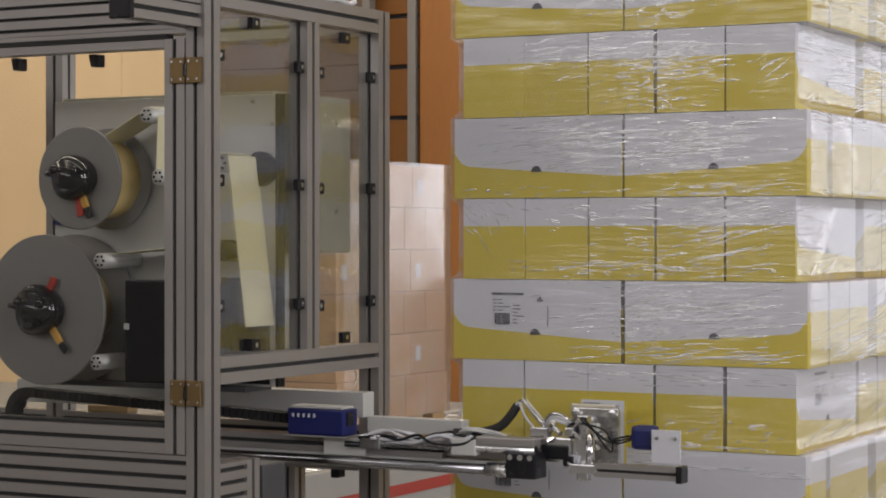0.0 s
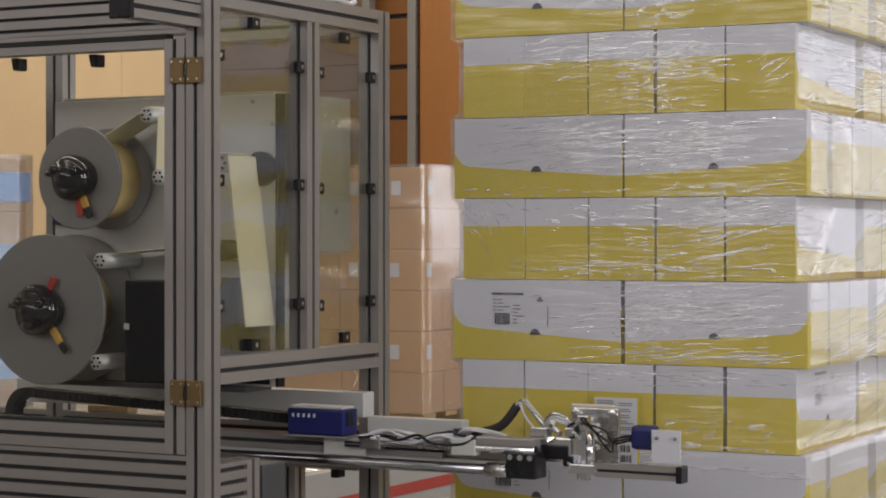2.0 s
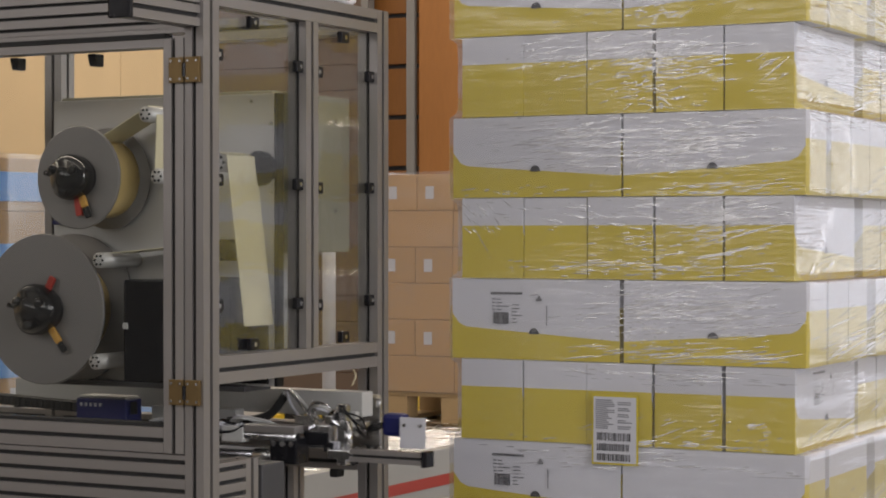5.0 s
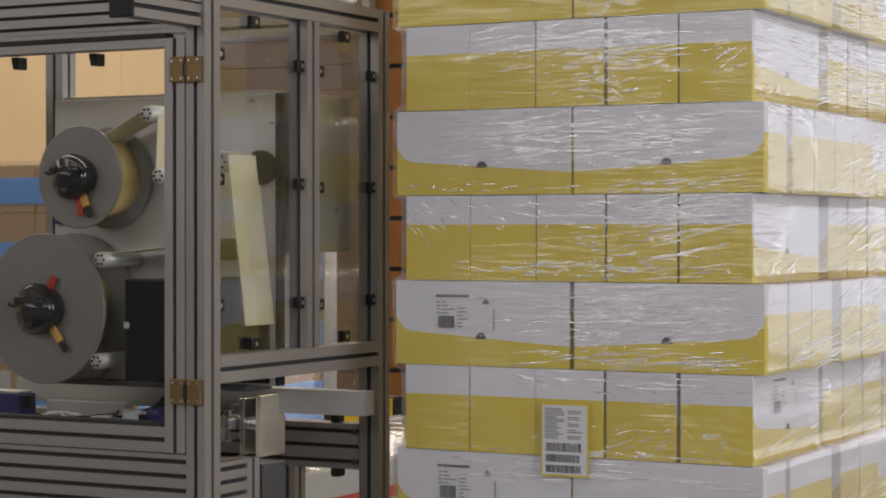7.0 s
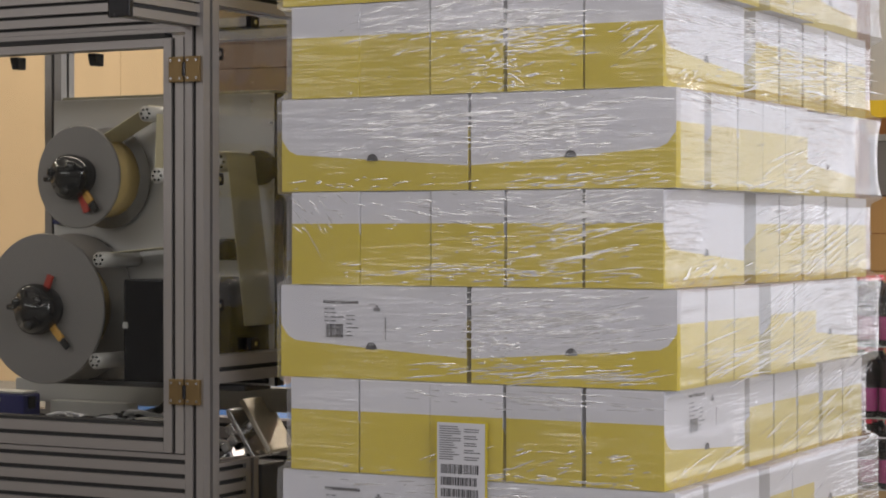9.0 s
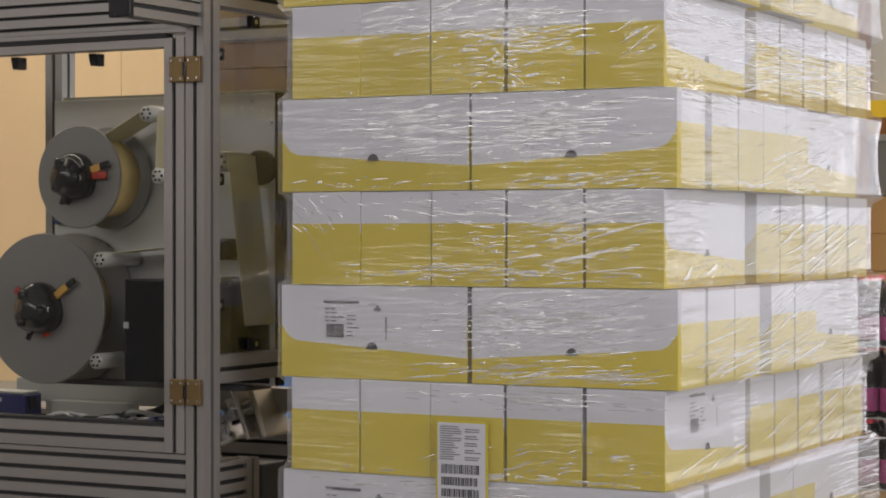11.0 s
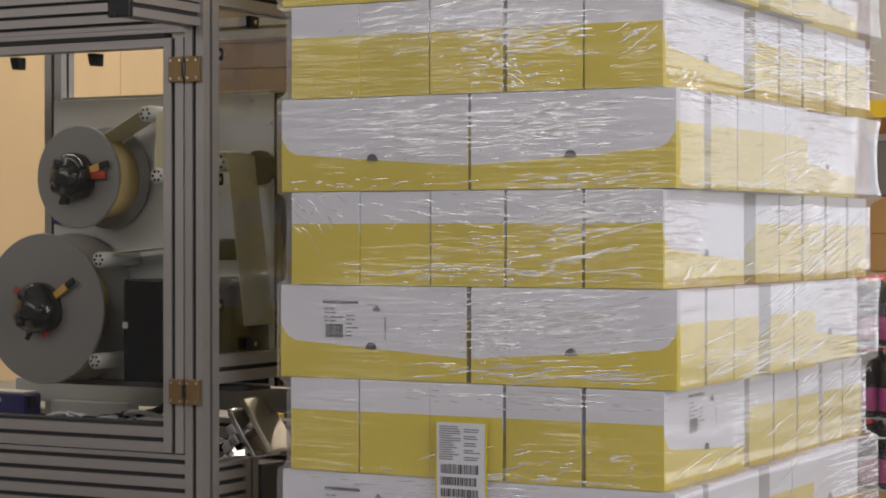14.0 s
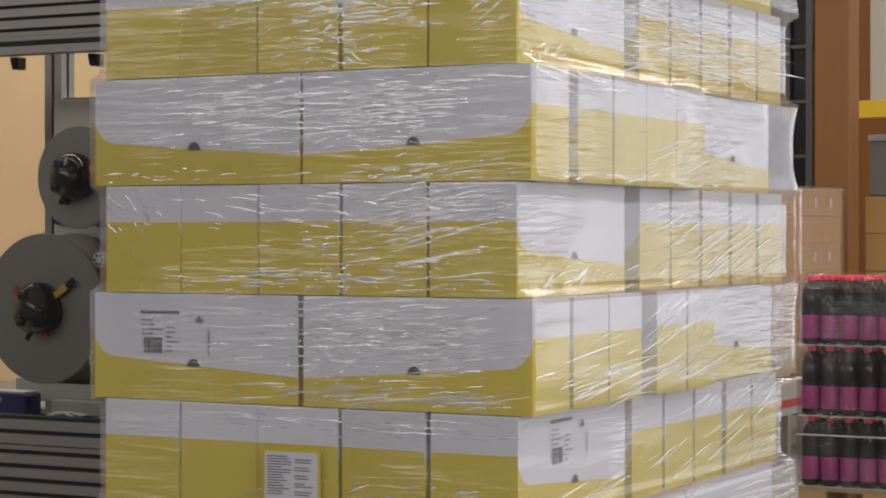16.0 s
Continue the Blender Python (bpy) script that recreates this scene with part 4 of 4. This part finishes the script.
def head(a):
    """The swinging head: valve body, mounting plate and the suction pad; its own space turns about the swing axis."""
    h = part("head", box(-0.045, 0.01, -0.03, 0.03, E - 0.455, E - 0.405, 0.004), STEEL, a, "swinging applicator head")
    h.location = (HEAD[0], HEAD[1], 0)
    r = random.Random(3)
    part("mount_plate", box(-0.045, 0.058, 0.098, 0.108, E - 0.476, E - 0.355, 0.002), STEEL, h, "bright steel mounting plate")
    part("suction_pad", box(-0.062, 0.036, 0.125, 0.138, E - 0.482, E - 0.350, 0.003), PADMETAL, h, "blotchy bright aluminium suction pad")
    part("pad_stem", rod((0.02, 0.108, E - 0.41), (0.02, 0.125, E - 0.41), 0.018, 16), STEEL, h)
    part("upright", box(0.018, 0.042, -0.02, 0.0, E - 0.490, E - 0.36, 0.003), STEEL, h)
    beam("foot_bar", h, "X", 0.075, 0.247, -0.062, -0.035, E - 0.475, E - 0.449, 1, 1, 0.006, 0.005, "slotted aluminium foot bar")
    part("foot_cap", box(0.2475, 0.260, -0.066, -0.031, E - 0.479, E - 0.446, 0.002), BLACK, h)
    part("body_block", box(-0.055, 0.005, -0.035, 0.02, E - 0.448, E - 0.420, 0.003), BLACK, h)
    part("top_block", box(-0.095, -0.025, -0.03, 0.01, E - 0.419, E - 0.408, 0.002), ALU, h)
    part("top_valve", box(-0.085, -0.045, -0.022, 0.0, E - 0.4075, E - 0.388, 0.002), STEEL, h)
    for x in (-0.035, 0.045):
        part("plate_bolt", lathe([(0.009, 0.0975), (0.010, 0.094), (0.006, 0.093)], (x, 0, E - 0.367), "Y", 16), STEEL, h)
    for k in range(3):
        part("bracket_arm", rod((0.0 + 0.011 * k, -0.022, E - 0.462), (0.012 + 0.006 * k, -0.022, E - 0.44), 0.0035, 8), WHITE, h)
    smooth(part("post", rod((0.048, -0.02, E - 0.475), (0.048, -0.02, E - 0.395), 0.009, 16), CHROME, h))
    part("foot_neck", box(0.018, 0.08, -0.058, -0.005, E - 0.472, E - 0.453, 0.002), STEEL, h)
    sen = part("sensor", box(0.146, 0.196, -0.050, -0.015, E - 0.420, E - 0.372, 0.010), BLUE, h, "dark blue sensor")
    pl = part("sensor_plate", box(0.197, 0.257, -0.064, -0.061, E - 0.441, E - 0.377, 0.001), WHITE, h, "white sensor plate")
    part("sensor_arm", box(0.1965, 0.206, -0.0605, -0.045, E - 0.415, E - 0.385, 0.002), BLACK, h)
    for x in (0.209, 0.247):
        part("screw", rod((x, -0.065, E - 0.393), (x, -0.068, E - 0.393), 0.004, 8), STEEL, pl)
    for k in range(26):
        x, y, z = r.uniform(-0.06, 0.045), r.uniform(-0.04, 0.07), E + r.uniform(-0.455, -0.372)
        if k % 2:
            part("fitting", rod((x, y, z), (x + r.uniform(-0.01, 0.025), y - 0.01, z + r.uniform(-0.015, 0.02)), r.uniform(0.0035, 0.0065), 12), STEEL if k % 4 == 1 else CHROME, h)
        else:
            s = r.uniform(0.005, 0.011)
            part("valve", box(x - s, x + s, y - s, y + s, z - s, z + s, 0.002), (BLACK, STEEL, GREY)[k % 3], h)
    for k in range(3):
        x = r.uniform(-0.03, 0.03)
        pts = [(x, 0.0, E - 0.40), (x + 0.03, -0.03, E - 0.375 + 0.006 * k), (0.075 + 0.008 * k, -0.02, E - 0.385 - 0.022 * k), (0.11, -0.04, E - 0.41 + 0.004 * k), (0.16, -0.035, E - 0.395 + 0.002 * k)]
        smooth(part("wire", tube(pts, 0.0022, 6), BLACK, h))
    for k in range(3):
        x = r.uniform(-0.05, -0.01)
        pts = [(x - 0.03, 0.0, E - 0.395), (x, -0.02, E - 0.372 + 0.006 * k), (x + 0.035, -0.015, E - 0.38 + 0.005 * k), (x + 0.04, 0.03, E - 0.41)]
        smooth(part("hose", tube(pts, 0.004, 8), (WHITE, GREY, CHROME)[k], h))
    return h


labeller, reels = machine()
arm_thing, arm_head = arm()


# ---------------------------------------------------------------- roller conveyor and the loads on it
def conveyor():
    c = thing("roller_conveyor", (0, 0, 0), "long roller conveyor with grey side beams and a red stripe", "conveyor")
    z = E - 0.894
    for x in (-5.0, -4.16):
        part("side_beam", box(x, x + 0.06, 2.0, 16.0, z - 0.20, z + 0.0, 0.004), BEAMGREY, c)
    part("red_stripe", box(-4.099, -4.096, 2.0, 16.0, z - 0.150, z - 0.105), RED, c)
    bm = rod((-4.935, 0, z - 0.036), (-4.165, 0, z - 0.036), 0.036, 14)
    for f in bm.faces:
        f.smooth = len(f.verts) == 4
    me = bpy.data.meshes.new("roller")
    bm.to_mesh(me)
    bm.free()
    me.materials.append(STEEL)
    for k in range(70):
        same("roller", me, c, (0, 2.1 + 0.198 * k, 0))
    for y in (2.3, 4.3, 6.4, 8.2, 10.0, 12.0, 14.0, 15.8):
        for x in (-4.98, -4.15):
            part("leg", box(x, x + 0.05, y, y + 0.06, 0, z - 0.2005), ALU, c)


def lane_conveyor():
    c = thing("lane_conveyor", (0, 0, 0), "short roller conveyor under the wrapped yellow pallet", "conveyor")
    z = DECK - 0.144
    for x in (-2.19, -1.33):
        part("side_beam", box(x, x + 0.06, 2.2, 5.5, z - 0.16, z - 0.002, 0.004), GREY, c)
    me = bpy.data.meshes.new("roller")
    bm = rod((-2.125, 0, z - 0.03), (-1.335, 0, z - 0.03), 0.03, 12)
    bm.to_mesh(me)
    bm.free()
    me.materials.append(STEEL)
    for k in range(24):
        same("roller", me, c, (0, 2.27 + 0.138 * k, 0))
    for y in (2.4, 3.8, 5.3):
        for x in (-2.18, -1.33):
            part("leg", box(x, x + 0.05, y, y + 0.05, 0, z - 0.1605), ALU, c)


def brown_carton(name, lx, ly, h):
    bm = box(-lx / 2 + 0.0015, lx / 2 - 0.0015, -ly / 2 + 0.0015, ly / 2 - 0.0015, 0.001, h - 0.001, 0.003)
    me = bpy.data.meshes.new(name)
    bm.to_mesh(me)
    bm.free()
    me.materials.append(KRAFT)
    return me


def film_box(load, x0, x1, y0, y1, z1, rough=0.004, material=None):
    """Loose stretch film round a load, as a creased sleeve."""
    bm = bmesh.new()
    rings = []
    for k in range(31):
        z = z1 * k / 30
        ring = []
        for (ax, ay), (bx, by), (nx, ny) in (((x0, y0), (x1, y0), (0, -1)), ((x1, y0), (x1, y1), (1, 0)), ((x1, y1), (x0, y1), (0, 1)), ((x0, y1), (x0, y0), (-1, 0))):
            for i in range(14):
                s = i / 14
                px, py = ax + (bx - ax) * s, ay + (by - ay) * s
                w = noise.noise((px * 4, py * 4, z * 14)) * rough + rough
                ring.append(bm.verts.new((px + nx * w, py + ny * w, z)))
        rings.append(ring)
    for r0, r1 in zip(rings, rings[1:]):
        n = len(r0)
        for i in range(n):
            bm.faces.new((r0[i], r0[(i + 1) % n], r1[(i + 1) % n], r1[i]))
    ob = part("stretch_film", bm, material or FILM, load, "clear creased stretch film")
    for p in ob.data.polygons:
        p.use_smooth = True
    ob.visible_shadow = False


def brown_load(y, seed, blue, label, long=1.2):
    h = 0.164 if blue else 0.172
    load = thing("carton_pallet", (-4.59, y, E - 0.750), label, "pallet load")
    r = random.Random(seed)
    end = brown_carton("carton", 0.2, long / 3, h)
    longm = brown_carton("carton", 0.4, long / 5, h)
    sticker = bpy.data.meshes.new("sticker")
    bm = box(-0.022, 0.022, -0.0008, 0, -0.03, 0.03)
    bm.to_mesh(sticker)
    bm.free()
    sticker.materials.append(WHITE)
    for row in range(6):
        z = row * h
        rowj = r.uniform(-0.006, 0.006)
        if row % 2:
            for iy in range(3):
                for ix in range(4):
                    ob = same("carton", end, load, (-0.3 + 0.2 * ix + rowj, long / 6 + long / 3 * iy, z), r.uniform(-0.01, 0.01))
                    if iy == 0:
                        same("sticker", sticker, ob, (-0.03, -long / 6 - 0.0005, 0.085))
                    if ix == 3:
                        same("sticker", sticker, ob, (0.1005, -0.09, 0.085), math.pi / 2)
        else:
            for iy in range(5):
                for ix in range(2):
                    ob = same("carton", longm, load, (-0.2 + 0.4 * ix + rowj, long / 10 + long / 5 * iy, z), r.uniform(-0.008, 0.008))
    if blue:
        for z0, z1 in ((0.02, 0.19), (0.31, 0.42), (0.57, 0.72), (0.85, 0.94)):
            part("blue_wrap", box(-0.409, 0.409, -0.009, long + 0.009, z0, z1, 0.003), SKY, load, "bright blue plastic band")
    else:
        part("orange_sticker", box(0.13, 0.21, -0.0035, -0.002, 0.07, 0.13), ORANGE, load, "orange warning sticker")
    film_box(load, -0.412, 0.412, -0.012, long + 0.012, 6 * h + 0.012, 0.004, FILM_HAZY)
    pallet(load, long / 1.2)
    return load


BACKDROP = make("dark_backdrop", (0.11, 0.075, 0.055, 1), 0.55, 0.1, 0.2, 1.5)
COLUMN = make("grey_column_paint", (0.16, 0.155, 0.15, 1), 0.6)
LARCH2 = make("laminated_timber", (0.23, 0.10, 0.032, 1), 0.5, 0.0, 0.18, 2.0, 0.05, 25, stretch=(1, 1, 0.1))
SKY = make("sky_blue_plastic", (0.06, 0.30, 0.75, 1), 0.4, 0.0, 0.2, 6)
ORANGE = make("orange_paper", (0.85, 0.14, 0.03, 1), 0.5)
MAGENTA = make("magenta_label", (0.27, 0.03, 0.14, 1), 0.45, 0.0, 0.35, 40)
DRINK = make("dark_drink", (0.012, 0.010, 0.010, 1), 0.12, 0.0, 0.3, 20, 0.0)
CAP = make("red_cap", (0.80, 0.04, 0.08, 1), 0.4)
HAZARD = make("yellow_paint", (0.65, 0.45, 0.02, 1), 0.5)

conveyor()
lane_conveyor()
V = 0.345
BROWN_0 = 7.40 - 1.4 * V
BLUE_0 = 5.07 - 1.2 - 2.0 * V
brown = brown_load(BROWN_0, 2, False, "pallet of brown cartons with white stickers in stretch film", 0.9)
mixed = brown_load(BLUE_0, 6, True, "pallet of brown cartons with bright blue bands in film")


# ---------------------------------------------------------------- far end of the hall
def far_things():
    def wall_piece(name, parent, material, x0, x1, y0, y1, z0, z1, bevel):
        """A piece of the end wall, drawn at 18 m and brought to its place at 0.885 of that, ending at the floor."""
        bm = box(x0, x1, y0, y1, z0, z1, bevel)
        for v in bm.verts:
            v.co = Vector((v.co.x * 0.885, v.co.y * 0.885, max(0.0, E + (v.co.z - E) * 0.885)))
        return part(name, bm, material, parent)

    pan = thing("plywood_partition", (0, 0, 0), "pale pine plywood partition of wide panels", "partition")
    for k in range(5):
        wall_piece("panel", pan, PINE, -16.8 + 0.9 * k, -15.905 + 0.9 * k, 17.5, 17.54, -0.2, 5.0, 0.004)
    cl = thing("timber_cladding", (0, 0, 0), "orange timber boards with dark gaps on the far wall", "cladding")
    for k in range(-1, 13):
        wall_piece("board", cl, LARCH, -11.9, -9.80, 17.7, 17.76, 0.082 + 0.495 * k, 0.533 + 0.495 * k, 0.006)
    wall_piece("backing", cl, DARKSTEEL, -11.9, -9.80, 17.765, 17.79, -0.2, 6.7, 0)
    # slatted backdrop added to darken what shows through the side panes
    sh2 = thing("slatted_backdrop", (0, 0, 0), "dark brown slatted backdrop added before the far wall", "shutter")
    for k in range(25):
        wall_piece("shutter_slat", sh2, BACKDROP, -12.5, -10.25, 17.45, 17.49, -0.2 + 0.25 * k, 0.043 + 0.25 * k, 0.004)
    wall_piece("shutter_guide", sh2, COLUMN, -10.249, -10.17, 17.40, 17.52, -0.2, 6.3, 0)
    st = thing("steel_column", (0, 0, 0), "grey steel column before the timber wall", "column")
    wall_piece("shaft", st, COLUMN, -9.75, -9.66, 17.4, 17.46, -0.2, 6.9, 0.01)
    bo = thing("timber_slab_wall", (0, 0, 0), "broad orange-brown laminated timber wall slab", "wall")
    wall_piece("slab", bo, LARCH, -9.61, -7.6, 17.4, 17.55, -0.2, 6.9, 0.01)
    po = thing("safety_post", (0, 0, 0), "slim yellow safety post on the floor", "post")
    part("tube", rod((-8.14, 14.58, 0.012), (-8.14, 14.58, 1.52), 0.026, 16), HAZARD, po)
    part("foot", box(-8.22, -8.06, 14.5, 14.66, 0, 0.0115, 0.002), HAZARD, po)
    pp = thing("downpipe", (0, 0, 0), "white round post rising from the floor", "post")
    smooth(part("tube", rod((-7.3, 11.97, 0.0), (-7.3, 11.97, E + 0.5), 0.045, 20), WHITE, pp))
    hz = thing("hazard_barrier", (0, 0, 0), "low barrier striped yellow and black", "barrier")
    for k in range(14):
        part("stripe", box(-5.36, -5.32, 7.3 + 0.17 * k, 7.469 + 0.17 * k, 0.46, 0.55), HAZARD if k % 2 else BLACK, hz)
    for y in (7.4, 9.5):
        part("stand", box(-5.36, -5.32, y, y + 0.05, 0, 0.4595), DARKSTEEL, hz)
    # glulam column and racking beyond the lane
    gl = thing("glulam_column", (0, 0, 0), "laminated orange timber column", "column")
    part("shaft", box(-4.56, -4.31, 13.9, 14.13, 0, 6.9, 0.012), LARCH2, gl)
    rk = thing("storage_rack", (0, 0, 0), "tall dark steel racking with rungs and an added black backing", "rack")
    for x in (-5.55, -5.30, -5.12):
        part("upright", box(x, x + 0.05, 15.4, 15.45, 0, 6.5), DARKSTEEL, rk)
    for k in range(14):
        part("rung", box(-5.5, -5.07, 15.41, 15.44, 0.3 + 0.42 * k, 0.325 + 0.42 * k), DARKSTEEL, rk)
    # solid black sheet added behind the rack to darken its inside
    part("mesh_panel", box(-5.6, -5.06, 15.46, 15.47, 0, 6.5), BLACK, rk)
    sh = thing("goods_shelf", (0, 0, 0), "steel shelf with a yellow beam and stacked goods", "shelf")
    part("shelf_beam", box(-4.54, -2.6, 14.8, 14.9, 2.24, 2.365), HAZARD, sh)
    part("shelf_board", box(-4.54, -2.6, 14.91, 15.9, 2.28, 2.34), PINE, sh)
    for x in (-4.55, -2.6):
        part("upright", box(x - 0.05, x, 14.8, 14.9, 0, 5.0), DARKSTEEL, sh)
    crate = brown_carton("carton", 0.36, 0.5, 0.27)
    for k in range(5):
        for j in range(5):
            ob = same("brown_carton", crate, None, (-4.33 + 0.37 * k, 15.2, 0.30 + 0.275 * j), 0.01 * (k - j))
            tagged(ob, "brown cardboard carton stacked on the far shelf", "carton", "cartons on the far shelf")
    bs = thing("floor_plinth", (0, 0, 0), "low timber plinth under stacked cartons", "plinth")
    part("board", box(-4.54, -2.6, 14.95, 15.45, 0, 0.30, 0.005), PALLETWOOD, bs)
    gr = thing("grey_bin", (-3.95, 15.3, 2.34), "grey plastic goods bin on the shelf", "bin")
    part("body", box(-0.55, 0.55, -0.3, 0.3, 0, 1.0, 0.02), GREY, gr)
    gc = thing("grey_box", (-4.2, 15.2, 1.676), "flat grey box on the carton stack", "box")
    part("body", box(-0.3, 0.3, -0.2, 0.2, 0, 0.40, 0.01), COLUMN, gc)
    part("lid", box(-0.31, 0.31, -0.21, 0.21, 0.4005, 0.45, 0.01), GREY, gc)


def bottles():
    load = thing("bottle_pallet", (-3.353, 9.97, 0.144), "pallet of dark drink bottles with magenta labels and red caps", "pallet load")

    def mesh(name, prof, mat):
        bm = lathe(prof, (0, 0, 0), "Z", 16)
        me = bpy.data.meshes.new(name)
        bm.to_mesh(me)
        bm.free()
        me.materials.append(mat)
        for p in me.polygons:
            p.use_smooth = True
        return me

    body = mesh("bottle", [(0.036, 0.0), (0.045, 0.012), (0.045, 0.150), (0.0425, 0.165), (0.045, 0.185), (0.0455, 0.225), (0.041, 0.262), (0.023, 0.30), (0.013, 0.315), (0.013, 0.325)], DRINK)
    label = mesh("label", [(0.0453, 0.032), (0.0459, 0.034), (0.0459, 0.143), (0.0453, 0.145)], MAGENTA)
    cap = mesh("cap", [(0.0165, 0.318), (0.017, 0.320), (0.0165, 0.342), (0.012, 0.344)], CAP)
    for layer in range(3):
        for iy in range(3):
            for ix in range(8):
                ob = same("bottle", body, load, (0.05 + 0.0985 * ix, 0.05 + 0.0985 * iy, 0.35 * layer + 0.004))
                same("label", label, ob)
                same("cap", cap, ob)
        part("tray", box(0, 0.79, 0, 0.30, 0.35 * layer - 0.001, 0.35 * layer + 0.0035), GREY, load)
    for i in range(5):
        part("deck_board", box(0, 0.8, 0.01 + i * 0.25, 0.13 + i * 0.25, -0.022, -0.0015, 0.002), PALLETWOOD, load)
    for x in (0, 0.33, 0.66):
        part("runner", box(x, x + 0.14, 0.01, 1.13, -0.144, -0.0225, 0.002), PALLETWOOD, load)
    film_box(load, -0.004, 0.80, -0.004, 0.31, 1.06, 0.004, FILM_THIN)
    part("strap", box(-0.008, 0.80, -0.008, -0.005, 0.255, 0.262), WHITE, load)


far_things()
bottles()


# ---------------------------------------------------------------- movement
def motions():
    rows = [(0.0, 1.2584), (6.0, 1.2584), (6.2, 1.246), (6.5, 1.180), (7.0, 1.0047), (7.5, 0.828), (8.0, 0.661), (8.25, 0.614), (8.5, 0.597), (9.0, 0.568),
            (9.2, 0.5677), (14.1, 0.5677), (14.3, 0.556), (14.5, 0.5277), (15.0, 0.3547), (15.5, 0.1823), (16.0, 0.0)]
    walk(yellow, [(t, pose(LOAD_X, LOAD_Y + s, DECK)) for t, s in rows])
    lx, lz = LOAD_X - 0.016, EYE_Z - 0.410
    face = LOAD_Y - 0.0095
    stuck = [(t, pose(lx, face + s, lz)) for t, s in rows if t > 2]
    walk(ship_label, [(0.0, pose(lx, face + 1.2584 - 0.068, lz)), (0.5, pose(lx, face + 1.2584 - 0.028, lz)), (1.0, pose(lx, face + 1.2584, lz)), (2.0, pose(lx, face + 1.2584, lz))] + stuck)
    walk(brown, [(t, pose(-4.59, BROWN_0 + V * t, E - 0.750)) for t in (0, 4, 8, 12, 16)])
    walk(mixed, [(t, pose(-4.59, BLUE_0 + V * t, E - 0.750)) for t in (0, 4, 8, 12, 16)])
    out = [(0, 0, 0), (0.5, 0, 0.04), (1.0, 0, 0.068), (1.5, 0, 0.05), (2.0, 0, 0), (2.5, -0.012, -0.004), (3.0, -0.024, -0.004), (3.5, -0.103, 0),
           (4.0, -0.245, 0), (4.2, -0.305, 0), (5.2, -0.62, 0), (6.0, -0.84, 0), (6.4, -0.878, 0), (6.8, -0.865, 0), (7.2, -0.853, 0), (7.6, -0.845, 0), (11.2, -0.84, 0), (11.5, -0.732, 0), (12.0, -0.578, 0),
           (12.4, -0.465, 0), (12.6, -0.475, 0), (13.0, -0.645, 0), (13.3, -0.80, 0), (13.6, -0.84, 0), (16.0, -0.84, 0)]
    walk(arm_thing, [(t, pose(x, y, 0)) for t, x, y in out])
    # the reels turn on by one label while the pad waits
    turn = [(0, 0.0, 0.0), (8.7, 0.0, 0.0), (9.0, -14, -5)] + [(9.0 + 0.2 * k, -14 - 8.4 * k, -5 - 10 * k) for k in range(1, 9)] + [(11.0, -82, -86), (16.0, -82, -86)]
    for rl, (cx, cz), which in ((reels[0], (-2.750, E + 0.1185), 1), (reels[1], (-2.843, E - 0.160), 2)):
        walk(rl, [(row[0], pose(cx, 0, cz, 0, row[which], 0) @ pose(-cx, 0, -cz)) for row in turn])
    # swing about the upright axis, then the tilt towards the printer
    swing = [(0, 0, 0), (5.2, 0, 0), (6.3, -55, 0), (6.6, -70, 0), (7.0, -90, 0), (7.35, -90, 0), (7.6, -90, 34), (9.1, -90, 34), (10.8, -90, 34), (11.25, -90, 0),
             (11.45, -70, 0), (11.8, -10, 0), (12.6, -5, 0), (13.0, -15, 0), (13.3, -55, 0), (13.7, -90, 0), (14.0, -90, 34), (16.0, -90, 34)]
    walk(arm_head, [(t, pose(HEAD[0], HEAD[1], 0) @ pose(0.12, 0, E - 0.45) @ pose(0, 0, 0, 0, -k, 0) @ pose(-0.12, 0, -(E - 0.45)) @ pose(0, 0, 0, 0, 0, a)) for t, a, k in swing])


motions()
